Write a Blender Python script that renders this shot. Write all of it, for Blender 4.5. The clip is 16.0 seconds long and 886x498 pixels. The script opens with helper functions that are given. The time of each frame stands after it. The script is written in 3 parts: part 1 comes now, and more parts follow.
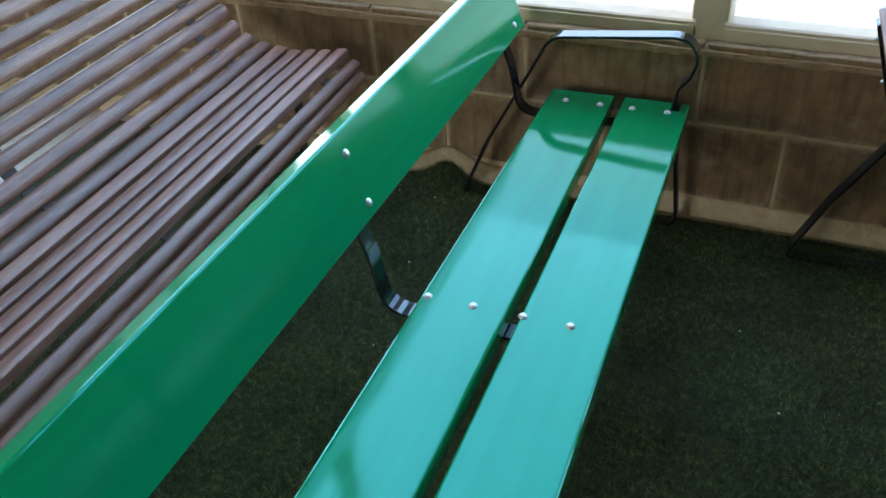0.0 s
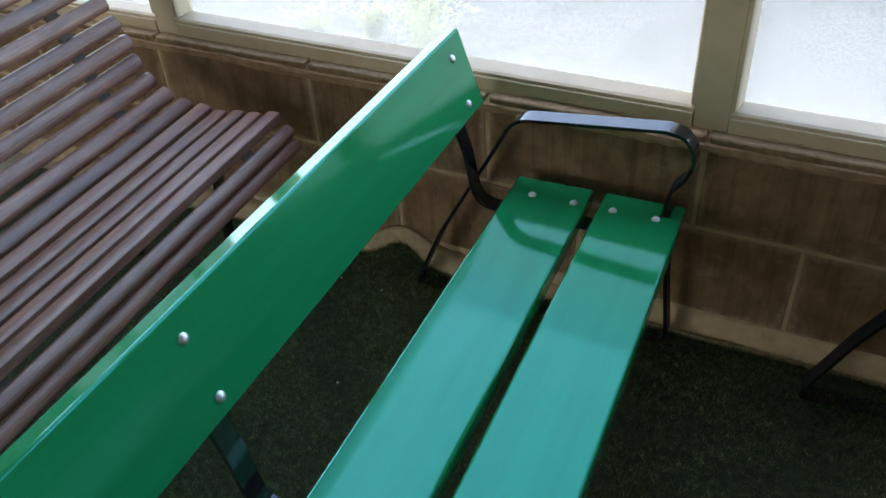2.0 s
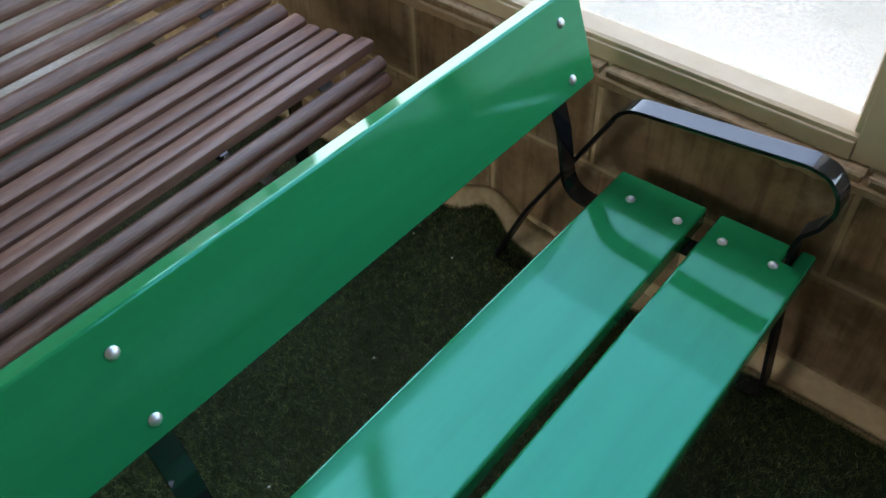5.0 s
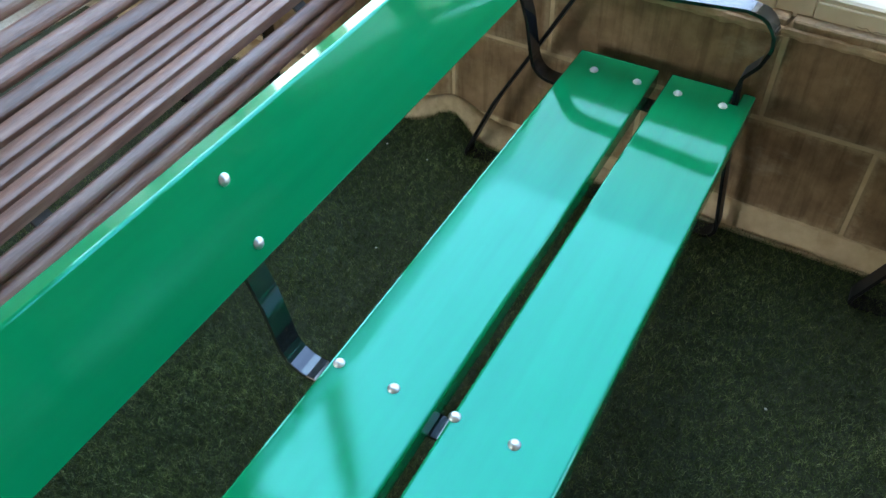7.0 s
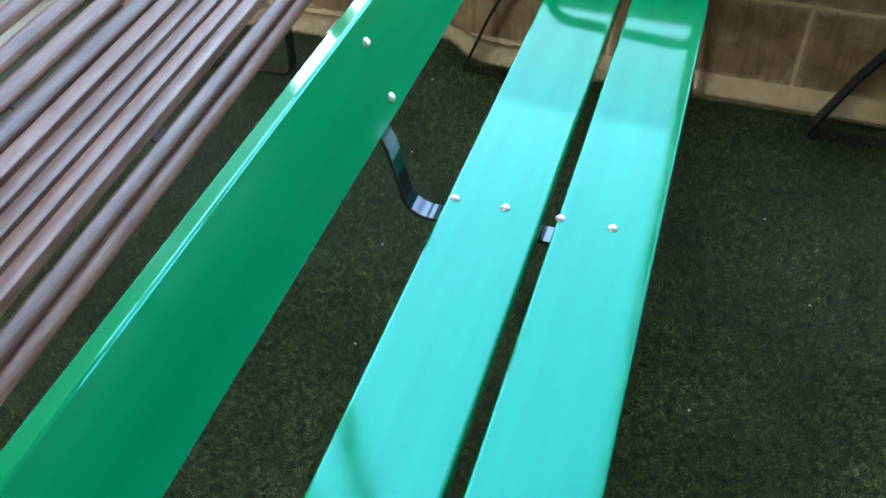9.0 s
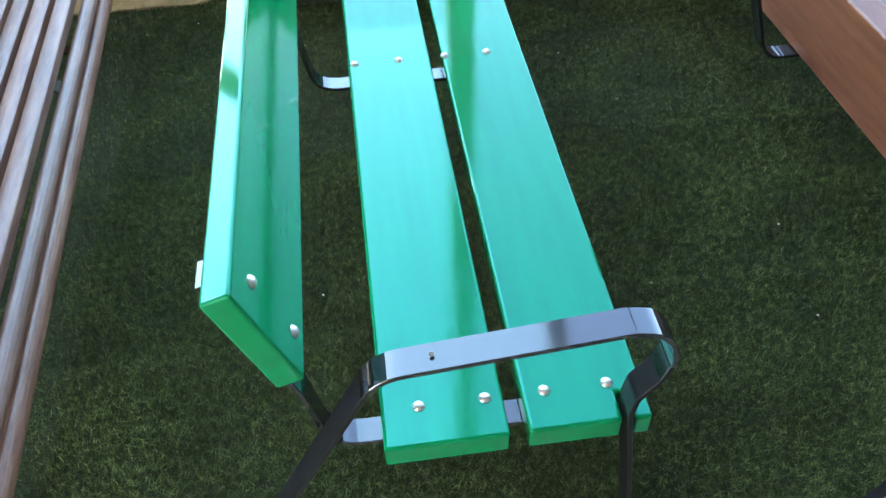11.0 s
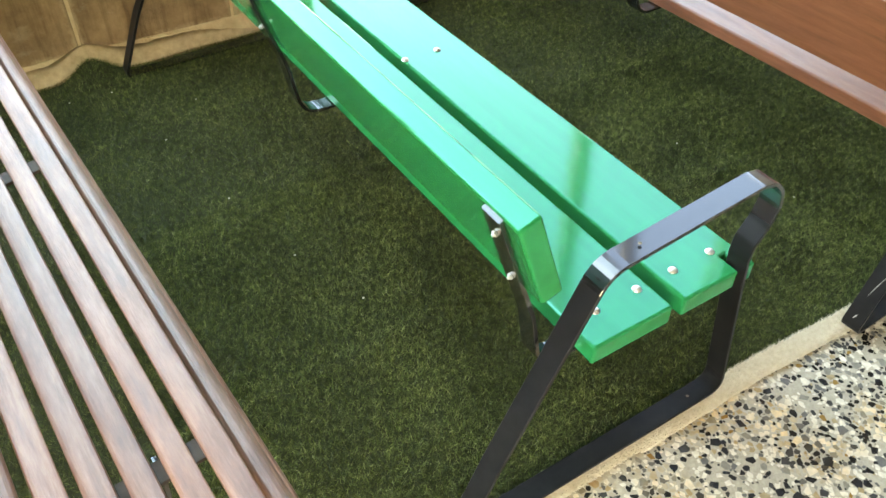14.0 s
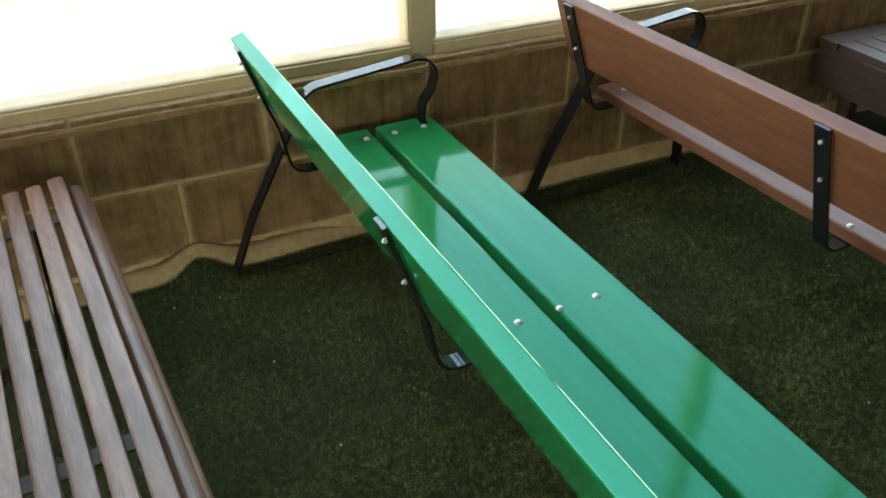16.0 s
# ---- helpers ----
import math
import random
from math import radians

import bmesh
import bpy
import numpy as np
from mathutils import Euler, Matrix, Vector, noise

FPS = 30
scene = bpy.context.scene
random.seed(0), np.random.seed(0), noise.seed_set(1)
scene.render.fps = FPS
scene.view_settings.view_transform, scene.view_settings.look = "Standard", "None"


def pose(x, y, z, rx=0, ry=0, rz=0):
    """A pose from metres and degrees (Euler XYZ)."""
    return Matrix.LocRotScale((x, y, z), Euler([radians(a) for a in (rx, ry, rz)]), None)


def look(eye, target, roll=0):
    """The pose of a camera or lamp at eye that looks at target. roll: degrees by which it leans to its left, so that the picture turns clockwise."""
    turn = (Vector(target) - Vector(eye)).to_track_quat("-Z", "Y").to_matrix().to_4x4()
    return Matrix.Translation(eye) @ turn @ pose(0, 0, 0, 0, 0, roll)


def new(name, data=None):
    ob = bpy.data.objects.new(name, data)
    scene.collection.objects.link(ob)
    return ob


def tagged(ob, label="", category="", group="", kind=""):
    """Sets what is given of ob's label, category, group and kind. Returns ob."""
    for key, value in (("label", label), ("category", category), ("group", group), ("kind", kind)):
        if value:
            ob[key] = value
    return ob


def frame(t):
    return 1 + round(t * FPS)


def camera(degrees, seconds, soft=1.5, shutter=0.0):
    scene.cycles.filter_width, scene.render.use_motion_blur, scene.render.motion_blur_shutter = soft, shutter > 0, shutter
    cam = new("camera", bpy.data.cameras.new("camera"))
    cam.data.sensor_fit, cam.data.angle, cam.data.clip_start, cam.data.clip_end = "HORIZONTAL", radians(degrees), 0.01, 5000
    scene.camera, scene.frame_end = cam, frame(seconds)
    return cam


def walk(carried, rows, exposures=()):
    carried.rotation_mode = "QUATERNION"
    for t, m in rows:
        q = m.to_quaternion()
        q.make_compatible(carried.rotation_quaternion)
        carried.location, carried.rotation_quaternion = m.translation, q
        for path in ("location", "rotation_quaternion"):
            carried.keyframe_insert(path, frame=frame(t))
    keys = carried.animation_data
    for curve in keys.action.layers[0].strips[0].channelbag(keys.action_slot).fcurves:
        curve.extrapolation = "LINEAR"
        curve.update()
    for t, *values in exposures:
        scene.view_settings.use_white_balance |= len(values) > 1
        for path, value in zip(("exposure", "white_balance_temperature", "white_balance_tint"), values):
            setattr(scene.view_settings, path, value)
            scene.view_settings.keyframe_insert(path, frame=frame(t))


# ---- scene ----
cam = camera(56.1, 16.0)
PATH = [
    (0, (0.529, -1.459, 1.767), (-0.126, 0.012, 0.58), -4.0),
    (0.5, (0.557, -1.242, 1.768), (-0.157, 0.214, 0.597), -3.7),
    (1, (0.58, -1.091, 1.765), (-0.173, 0.336, 0.583), -4.2),
    (1.5, (0.558, -0.954, 1.757), (-0.174, 0.465, 0.553), -4.0),
    (2, (0.507, -0.731, 1.77), (-0.19, 0.689, 0.546), -3.6),
    (2.5, (0.478, -0.579, 1.766), (-0.192, 0.818, 0.502), -4.1),
    (3, (0.488, -0.422, 1.774), (-0.213, 0.93, 0.477), -4.0),
    (3.5, (0.503, -0.213, 1.769), (-0.303, 1.076, 0.469), -2.1),
    (4, (0.507, -0.126, 1.752), (-0.432, 1.056, 0.44), -1.4),
    (4.5, (0.499, -0.169, 1.744), (-0.483, 0.923, 0.386), -1.8),
    (5, (0.498, -0.254, 1.741), (-0.429, 0.819, 0.33), -2.1),
    (5.2, (0.495, -0.294, 1.743), (-0.401, 0.79, 0.321), -2.2),
    (7.3, (0.478, -0.824, 1.696), (-0.199, 0.402, 0.268), -2.4),
    (7.5, (0.473, -0.899, 1.706), (-0.194, 0.313, 0.262), -3.6),
    (8, (0.451, -1.061, 1.734), (-0.22, 0.17, 0.308), -3.0),
    (8.5, (0.397, -1.167, 1.739), (-0.225, 0.091, 0.314), -2.7),
    (8.7, (0.357, -1.238, 1.732), (-0.214, 0.042, 0.306), -3.0),
    (10.8, (-0.071, -1.934, 1.724), (-0.024, -0.55, 0.281), -2.0),
    (11, (-0.153, -1.967, 1.726), (-0.008, -0.593, 0.281), -2.1),
    (11.5, (-0.302, -2.035, 1.732), (0.049, -0.716, 0.27), -3.1),
    (12, (-0.468, -2.102, 1.713), (0.048, -0.8, 0.286), -2.9),
    (12.5, (-0.62, -2.137, 1.718), (-0.044, -0.867, 0.285), -1.7),
    (13, (-0.782, -2.089, 1.722), (-0.086, -0.861, 0.304), -0.2),
    (13.5, (-0.979, -2.024, 1.74), (-0.214, -0.859, 0.306), -0.7),
    (14, (-1.078, -1.965, 1.752), (-0.266, -0.745, 0.39), 0.9),
    (14.5, (-1.071, -1.871, 1.762), (-0.252, -0.584, 0.469), 1.2),
    (15, (-1.015, -1.71, 1.78), (-0.233, -0.357, 0.531), 0.2),
    (15.5, (-0.973, -1.578, 1.787), (-0.243, -0.147, 0.597), -0.2),
    (16, (-0.976, -1.399, 1.801), (-0.23, 0.073, 0.672), -0.1),
]
EXPOSURES = [(0, 3.85, 6400, 8), (1.0, 3.40, 6600, 11), (1.5, 3.40, 6600, 12), (3.5, 3.08, 7400, 14), (5.0, 3.48, 7200, 14), (7.5, 4.5, 6500, 6), (8.5, 4.6, 6500, 6), (11, 4.7, 6600, 6), (12.0, 4.75, 6600, 12), (13.0, 5.15, 7800, 12), (14, 5.22, 9500, 7), (15, 4.95, 9800, 4), (16, 3.92, 8900, 3)]
walk(cam, [(t, look(eye, target, roll)) for t, eye, target, roll in PATH], EXPOSURES)

# ---------------------------------------------------------------- world and light
world = bpy.data.worlds.new("sky")
scene.world = world
world.use_nodes = True
wn = world.node_tree.nodes
sky = wn.new("ShaderNodeTexSky")
sky.sky_type = "NISHITA"
sky.sun_disc = False
sky.sun_elevation = radians(50)
sky.sun_rotation = radians(265)
sky.ozone_density = 2.0
world.node_tree.links.new(sky.outputs[0], wn["Background"].inputs[0])
wn["Background"].inputs[1].default_value = 0.105

sun_data = bpy.data.lights.new("sun", "SUN")
sun_data.energy, sun_data.angle, sun_data.color = 0.9, radians(0.5), (1.0, 0.95, 0.87)
sun = new("sun", sun_data)
sun.matrix_world = look((-6.40, -0.56, 7.66), (0, 0, 0))


ROOM = pose(0.25, 1.282, 0, 0, 0, -2.25) @ pose(-0.25, -1.33, 0)
RAISED = pose(0, 0, 0.030) @ ROOM


def area_light(name, where, target, size_x, size_y, power, colour, spread=180):
    data = bpy.data.lights.new(name, "AREA")
    data.shape, data.size, data.size_y, data.energy, data.color = "RECTANGLE", size_x, size_y, power, colour
    data.spread = radians(spread)
    ob = new(name, data)
    ob.matrix_world = ROOM @ look(where, target)
    return ob


SKY_BLUE = (0.36, 0.70, 0.92)
area_light("sky_in_north_window", (-1.60, 1.392, 3.40), (-1.60, 0.0, 3.40), 3.7, 4.5, 9.3, SKY_BLUE)
# warm fill added to lift the block wall and terrazzo; no source seen there
area_light("south_fill", (-1.9, -2.73, 1.1), (-1.9, -1.9, 0.7), 1.8, 1.7, 1.95, (1.0, 0.86, 0.68))


# ---------------------------------------------------------------- materials
def material(name):
    m = bpy.data.materials.new(name)
    m.use_nodes = True
    nodes = m.node_tree.nodes
    return m, nodes, m.node_tree.links, nodes["Principled BSDF"]


def ramp_node(nodes, stops):
    r = nodes.new("ShaderNodeValToRGB")
    while len(r.color_ramp.elements) < len(stops):
        r.color_ramp.elements.new(0.5)
    for e, (p, c) in zip(r.color_ramp.elements, stops):
        e.position, e.color = p, (*c, 1)
    return r


def noise_node(nodes, links, vector, scale, detail=4, rough=0.55):
    n = nodes.new("ShaderNodeTexNoise")
    n.inputs["Scale"].default_value, n.inputs["Detail"].default_value, n.inputs["Roughness"].default_value = scale, detail, rough
    if vector is not None:
        links.new(vector, n.inputs["Vector"])
    return n


def coords(nodes, links, scale=(1, 1, 1), vary=False, world_space=False):
    """Object coordinates, stretched; vary shifts them by the object's random number."""
    if world_space:
        out = nodes.new("ShaderNodeNewGeometry").outputs["Position"]
    else:
        out = nodes.new("ShaderNodeTexCoord").outputs["Object"]
    if vary:
        info = nodes.new("ShaderNodeObjectInfo")
        mul = nodes.new("ShaderNodeMath")
        mul.operation = "MULTIPLY"
        mul.inputs[1].default_value = 37.0
        links.new(info.outputs["Random"], mul.inputs[0])
        add = nodes.new("ShaderNodeVectorMath")
        links.new(out, add.inputs[0])
        links.new(mul.outputs[0], add.inputs[1])
        out = add.outputs[0]
    m = nodes.new("ShaderNodeMapping")
    m.inputs["Scale"].default_value = scale
    links.new(out, m.inputs["Vector"])
    return m.outputs[0]


def bump_node(nodes, links, height, strength, distance, bsdf):
    b = nodes.new("ShaderNodeBump")
    b.inputs["Strength"].default_value, b.inputs["Distance"].default_value = strength, distance
    links.new(height, b.inputs["Height"])
    links.new(b.outputs[0], bsdf.inputs["Normal"])
    return b


def gloss_paint(name, dark, light, gloss):
    """Brushed gloss enamel over timber, with faint grain lines and clouding."""
    m, n, l, b = material(name)
    v = coords(n, l, (9, 0.7, 9), vary=True)
    cloud = noise_node(n, l, v, 2.0, 5)
    r = ramp_node(n, [(0.3, dark), (0.7, light)])
    l.new(cloud.outputs[0], r.inputs[0])
    l.new(r.outputs[0], b.inputs["Base Color"])
    b.inputs["Specular IOR Level"].default_value = gloss
    b.inputs["Specular Tint"].default_value = (0.22, 0.93, 0.85, 1)
    grain = noise_node(n, l, coords(n, l, (60, 2.0, 60), vary=True), 3.0, 4)
    wave = noise_node(n, l, coords(n, l, (3, 1.2, 3), vary=True), 5.0, 2)
    both = n.new("ShaderNodeMath")
    both.operation = "MULTIPLY_ADD"
    both.inputs[1].default_value = 6.0
    l.new(wave.outputs[0], both.inputs[0])
    l.new(grain.outputs[0], both.inputs[2])
    bump_node(n, l, both.outputs[0], 0.06, 0.001, b)
    soft = noise_node(n, l, coords(n, l, (5, 3, 5), vary=True), 4.0, 2)
    rr = n.new("ShaderNodeMapRange")
    rr.inputs["To Min"].default_value, rr.inputs["To Max"].default_value = 0.05, 0.11
    l.new(soft.outputs[0], rr.inputs[0])
    l.new(rr.outputs[0], b.inputs["Roughness"])
    return m


def timber(name, dark, mid, light, rough, coat=0.0, vary_tone=0.0):
    """Straight-grained hardwood, the grain along the object's y axis."""
    m, n, l, b = material(name)
    v = coords(n, l, (14, 1.6, 14), vary=True)
    streak = noise_node(n, l, v, 3.0, 8, 0.68)
    fine = noise_node(n, l, coords(n, l, (120, 9, 120), vary=True), 3.0, 4, 0.7)
    mix = n.new("ShaderNodeMath")
    mix.operation = "MULTIPLY_ADD"
    mix.inputs[1].default_value = 0.35
    l.new(fine.outputs[0], mix.inputs[0])
    l.new(streak.outputs[0], mix.inputs[2])
    r = ramp_node(n, [(0.42, dark), (0.66, mid), (0.95, light)])
    l.new(mix.outputs[0], r.inputs[0])
    hsv = n.new("ShaderNodeHueSaturation")
    l.new(r.outputs[0], hsv.inputs["Color"])
    info = n.new("ShaderNodeObjectInfo")
    mr = n.new("ShaderNodeMapRange")
    mr.inputs["To Min"].default_value, mr.inputs["To Max"].default_value = 1.0 - vary_tone, 1.0 + vary_tone
    l.new(info.outputs["Random"], mr.inputs[0])
    l.new(mr.outputs[0], hsv.inputs["Value"])
    hue = n.new("ShaderNodeMapRange")
    hue.inputs["To Min"].default_value, hue.inputs["To Max"].default_value = 0.5 - 0.06 * vary_tone, 0.5 + 0.06 * vary_tone
    l.new(mr.outputs[0], hue.inputs[0])
    l.new(hsv.outputs[0], b.inputs["Base Color"])
    worn = noise_node(n, l, coords(n, l, (6, 1.2, 6), vary=True), 5.0, 5)
    rr = n.new("ShaderNodeMapRange")
    rr.inputs["To Min"].default_value, rr.inputs["To Max"].default_value = max(rough - 0.12, 0.05), rough + 0.14
    l.new(worn.outputs[0], rr.inputs[0])
    l.new(rr.outputs[0], b.inputs["Roughness"])
    b.inputs["Coat Weight"].default_value, b.inputs["Coat Roughness"].default_value = coat, 0.18
    bump_node(n, l, fine.outputs[0], 0.25, 0.0015, b)
    return m


def speckled(name, stops, scale, rough, bump, distance, metal=0.0, world_space=False, second=0.0, second_colour=(0, 0, 0), second_scale=0.23):
    """A rough or painted surface: noise in two sizes through a colour ramp, with fine relief."""
    m, n, l, b = material(name)
    v = coords(n, l, vary=not world_space, world_space=world_space)
    big = noise_node(n, l, v, scale, 6, 0.6)
    r = ramp_node(n, stops)
    l.new(big.outputs[0], r.inputs[0])
    out = r.outputs[0]
    if second:
        blot = noise_node(n, l, v, scale * second_scale, 5, 0.65)
        rb = ramp_node(n, [(0.5, (0, 0, 0)), (0.62, (second,) * 3)])
        l.new(blot.outputs[0], rb.inputs[0])
        mx = n.new("ShaderNodeMix")
        mx.data_type = "RGBA"
        l.new(rb.outputs[0], mx.inputs[0])
        l.new(out, mx.inputs[6])
        mx.inputs[7].default_value = (*second_colour, 1)
        out = mx.outputs[2]
    l.new(out, b.inputs["Base Color"])
    b.inputs["Roughness"].default_value, b.inputs["Metallic"].default_value = rough, metal
    fine = noise_node(n, l, v, scale * 6, 5, 0.65)
    bump_node(n, l, fine.outputs[0], bump, distance, b)
    return m


END_GRAIN = timber("dark_end_grain", (0.028, 0.011, 0.008), (0.055, 0.020, 0.014), (0.09, 0.036, 0.026), 0.75)
GREEN = gloss_paint("green_enamel", (0.003, 0.165, 0.050), (0.004, 0.195, 0.062), 0.64)
BROWN = timber("varnished_red_brown_timber", (0.100, 0.032, 0.014), (0.150, 0.051, 0.024), (0.205, 0.079, 0.040), 0.48, 0.0)
SLAT_WOOD = timber("oiled_purple_brown_timber", (0.085, 0.034, 0.021), (0.178, 0.078, 0.048), (0.30, 0.162, 0.108), 0.42, 0.0, 0.26)
SLAT_WOOD.node_tree.nodes["Principled BSDF"].inputs["Specular IOR Level"].default_value = 0.5
DARK_WOOD = timber("dark_purple_brown_timber", (0.026, 0.015, 0.012), (0.050, 0.029, 0.023), (0.085, 0.053, 0.044), 0.42, 0.0, 0.15)
BLACK = speckled("black_gloss_enamel", [(0.3, (0.007, 0.0075, 0.008)), (0.7, (0.012, 0.012, 0.013))], 30, 0.25, 0.02, 0.0005)
BEARER_PAINT = speckled("dull_brown_paint", [(0.3, (0.040, 0.027, 0.020)), (0.7, (0.085, 0.060, 0.045))], 30, 0.75, 0.2, 0.001)
BLACK.node_tree.nodes["Principled BSDF"].inputs["Specular IOR Level"].default_value = 0.085
BLACK.node_tree.nodes["Principled BSDF"].inputs["Coat Weight"].default_value = 1.0
BLACK.node_tree.nodes["Principled BSDF"].inputs["Coat IOR"].default_value = 1.65
BLACK.node_tree.nodes["Principled BSDF"].inputs["Coat Roughness"].default_value = 0.08
SATIN_BLACK = speckled("scuffed_black_enamel", [(0.3, (0.007, 0.0075, 0.008)), (0.7, (0.015, 0.015, 0.016))], 14, 0.34, 0.06, 0.0006)
SATIN_BLACK.node_tree.nodes["Principled BSDF"].inputs["Specular IOR Level"].default_value = 0.13
STEEL = speckled("zinc_bolt", [(0.3, (0.50, 0.485, 0.455)), (0.7, (0.68, 0.66, 0.62))], 60, 0.40, 0.1, 0.0005, 0.85)


def block_material():
    """Cast block: brown-grey face, pitted, with mortar smeared over its edges and pale salt blooms."""
    m, n, l, b = material("tan_concrete_block")
    plain = n.new("ShaderNodeTexCoord").outputs["Object"]
    v = coords(n, l, vary=True)
    mid = noise_node(n, l, v, 9, 7, 0.65)
    face = ramp_node(n, [(0.28, (0.145, 0.086, 0.041)), (0.5, (0.230, 0.141, 0.071)), (0.75, (0.33, 0.215, 0.115))])
    l.new(mid.outputs[0], face.inputs[0])
    sep = n.new("ShaderNodeSeparateXYZ")
    l.new(plain, sep.inputs[0])

    def edge(axis, half):
        a = n.new("ShaderNodeMath")
        a.operation = "ABSOLUTE"
        l.new(sep.outputs[axis], a.inputs[0])
        d = n.new("ShaderNodeMath")
        d.operation = "SUBTRACT"
        d.inputs[1].default_value = half
        l.new(a.outputs[0], d.inputs[0])
        return d

    top = n.new("ShaderNodeMath")
    top.operation = "MAXIMUM"
    l.new(edge("X", 0.3115).outputs[0], top.inputs[0])
    l.new(edge("Z", 0.1455).outputs[0], top.inputs[1])
    ragged = noise_node(n, l, v, 14, 6, 0.7)
    add = n.new("ShaderNodeMath")
    add.operation = "MULTIPLY_ADD"
    add.inputs[1].default_value = 0.075
    l.new(ragged.outputs[0], add.inputs[0])
    l.new(top.outputs[0], add.inputs[2])
    smear = n.new("ShaderNodeMapRange")
    smear.inputs["From Min"].default_value, smear.inputs["From Max"].default_value = 0.018, 0.034
    smear.inputs["To Max"].default_value = 0.85
    l.new(add.outputs[0], smear.inputs[0])
    one = n.new("ShaderNodeMix")
    one.data_type = "RGBA"
    l.new(smear.outputs[0], one.inputs[0])
    l.new(face.outputs[0], one.inputs[6])
    one.inputs[7].default_value = (0.36, 0.255, 0.145, 1)
    drip = noise_node(n, l, coords(n, l, (16, 16, 1.3), vary=True), 2.2, 5, 0.65)
    rd = ramp_node(n, [(0.36, (0.70, 0.68, 0.64)), (0.52, (1, 1, 1)), (0.66, (1.0, 1.0, 1.0)), (0.76, (1.45, 1.42, 1.36))])
    l.new(drip.outputs[0], rd.inputs[0])
    run = n.new("ShaderNodeMix")
    run.data_type, run.blend_type = "RGBA", "MULTIPLY"
    run.inputs[0].default_value = 1.0
    l.new(one.outputs[2], run.inputs[6])
    l.new(rd.outputs[0], run.inputs[7])
    bloom = noise_node(n, l, coords(n, l, (1, 1, 1.8), vary=True), 4.5, 6, 0.7)
    rb = ramp_node(n, [(0.57, (0, 0, 0)), (0.74, (0.4, 0.4, 0.4))])
    l.new(bloom.outputs[0], rb.inputs[0])
    two = n.new("ShaderNodeMix")
    two.data_type = "RGBA"
    l.new(rb.outputs[0], two.inputs[0])
    l.new(run.outputs[2], two.inputs[6])
    two.inputs[7].default_value = (0.44, 0.36, 0.25, 1)
    l.new(two.outputs[2], b.inputs["Base Color"])
    b.inputs["Roughness"].default_value = 0.93
    pits = noise_node(n, l, v, 90, 5, 0.7)
    mix = n.new("ShaderNodeMath")
    mix.operation = "MULTIPLY_ADD"
    mix.inputs[1].default_value = 0.5
    l.new(pits.outputs[0], mix.inputs[0])
    l.new(ragged.outputs[0], mix.inputs[2])
    bump_node(n, l, mix.outputs[0], 0.9, 0.006, b)
    return m


BLOCK = block_material()
MORTAR = speckled("pale_mortar", [(0.3, (0.42, 0.30, 0.165)), (0.7, (0.58, 0.43, 0.26))], 14, 0.95, 0.6, 0.004, world_space=True)
LEDGE = speckled("rough_plaster_ledge", [(0.3, (0.30, 0.19, 0.10)), (0.7, (0.48, 0.33, 0.19))], 22, 0.95, 0.8, 0.006, world_space=True)
CREAM = speckled("aged_cream_paint", [(0.3, (0.60, 0.48, 0.31)), (0.7, (0.70, 0.58, 0.40))], 7, 0.45, 0.25, 0.002, world_space=True, second=0.35, second_colour=(0.50, 0.385, 0.235))
GRIME = speckled("dark_grime", [(0.3, (0.10, 0.075, 0.05)), (0.7, (0.22, 0.17, 0.11))], 60, 0.95, 0.5, 0.003, world_space=True)
PLASTER = speckled("tan_plaster", [(0.3, (0.19, 0.15, 0.11)), (0.7, (0.26, 0.215, 0.16))], 3, 0.85, 0.15, 0.003, world_space=True)
CONCRETE = speckled("grey_cement", [(0.3, (0.31, 0.265, 0.20)), (0.7, (0.45, 0.395, 0.305))], 60, 0.32, 0.1, 0.001, world_space=True)
BACKING = speckled("cream_woven_backing", [(0.3, (0.34, 0.24, 0.13)), (0.7, (0.50, 0.37, 0.22))], 35, 0.95, 0.7, 0.004, world_space=True)
FRINGE = speckled("cream_fringe", [(0.3, (0.70, 0.62, 0.47)), (0.7, (0.86, 0.80, 0.67))], 80, 0.9, 0.4, 0.002, world_space=True)
PAPER = speckled("white_fleck", [(0.3, (0.38, 0.37, 0.31)), (0.7, (0.55, 0.53, 0.46))], 30, 0.8, 0.2, 0.001)
GRAVEL = speckled("grey_gravel", [(0.36, (0.040, 0.040, 0.038)), (0.5, (0.075, 0.074, 0.070)), (0.64, (0.15, 0.148, 0.14))], 70, 0.95, 0.6, 0.01, world_space=True, second=0.6, second_colour=(0.045, 0.05, 0.036), second_scale=0.03)


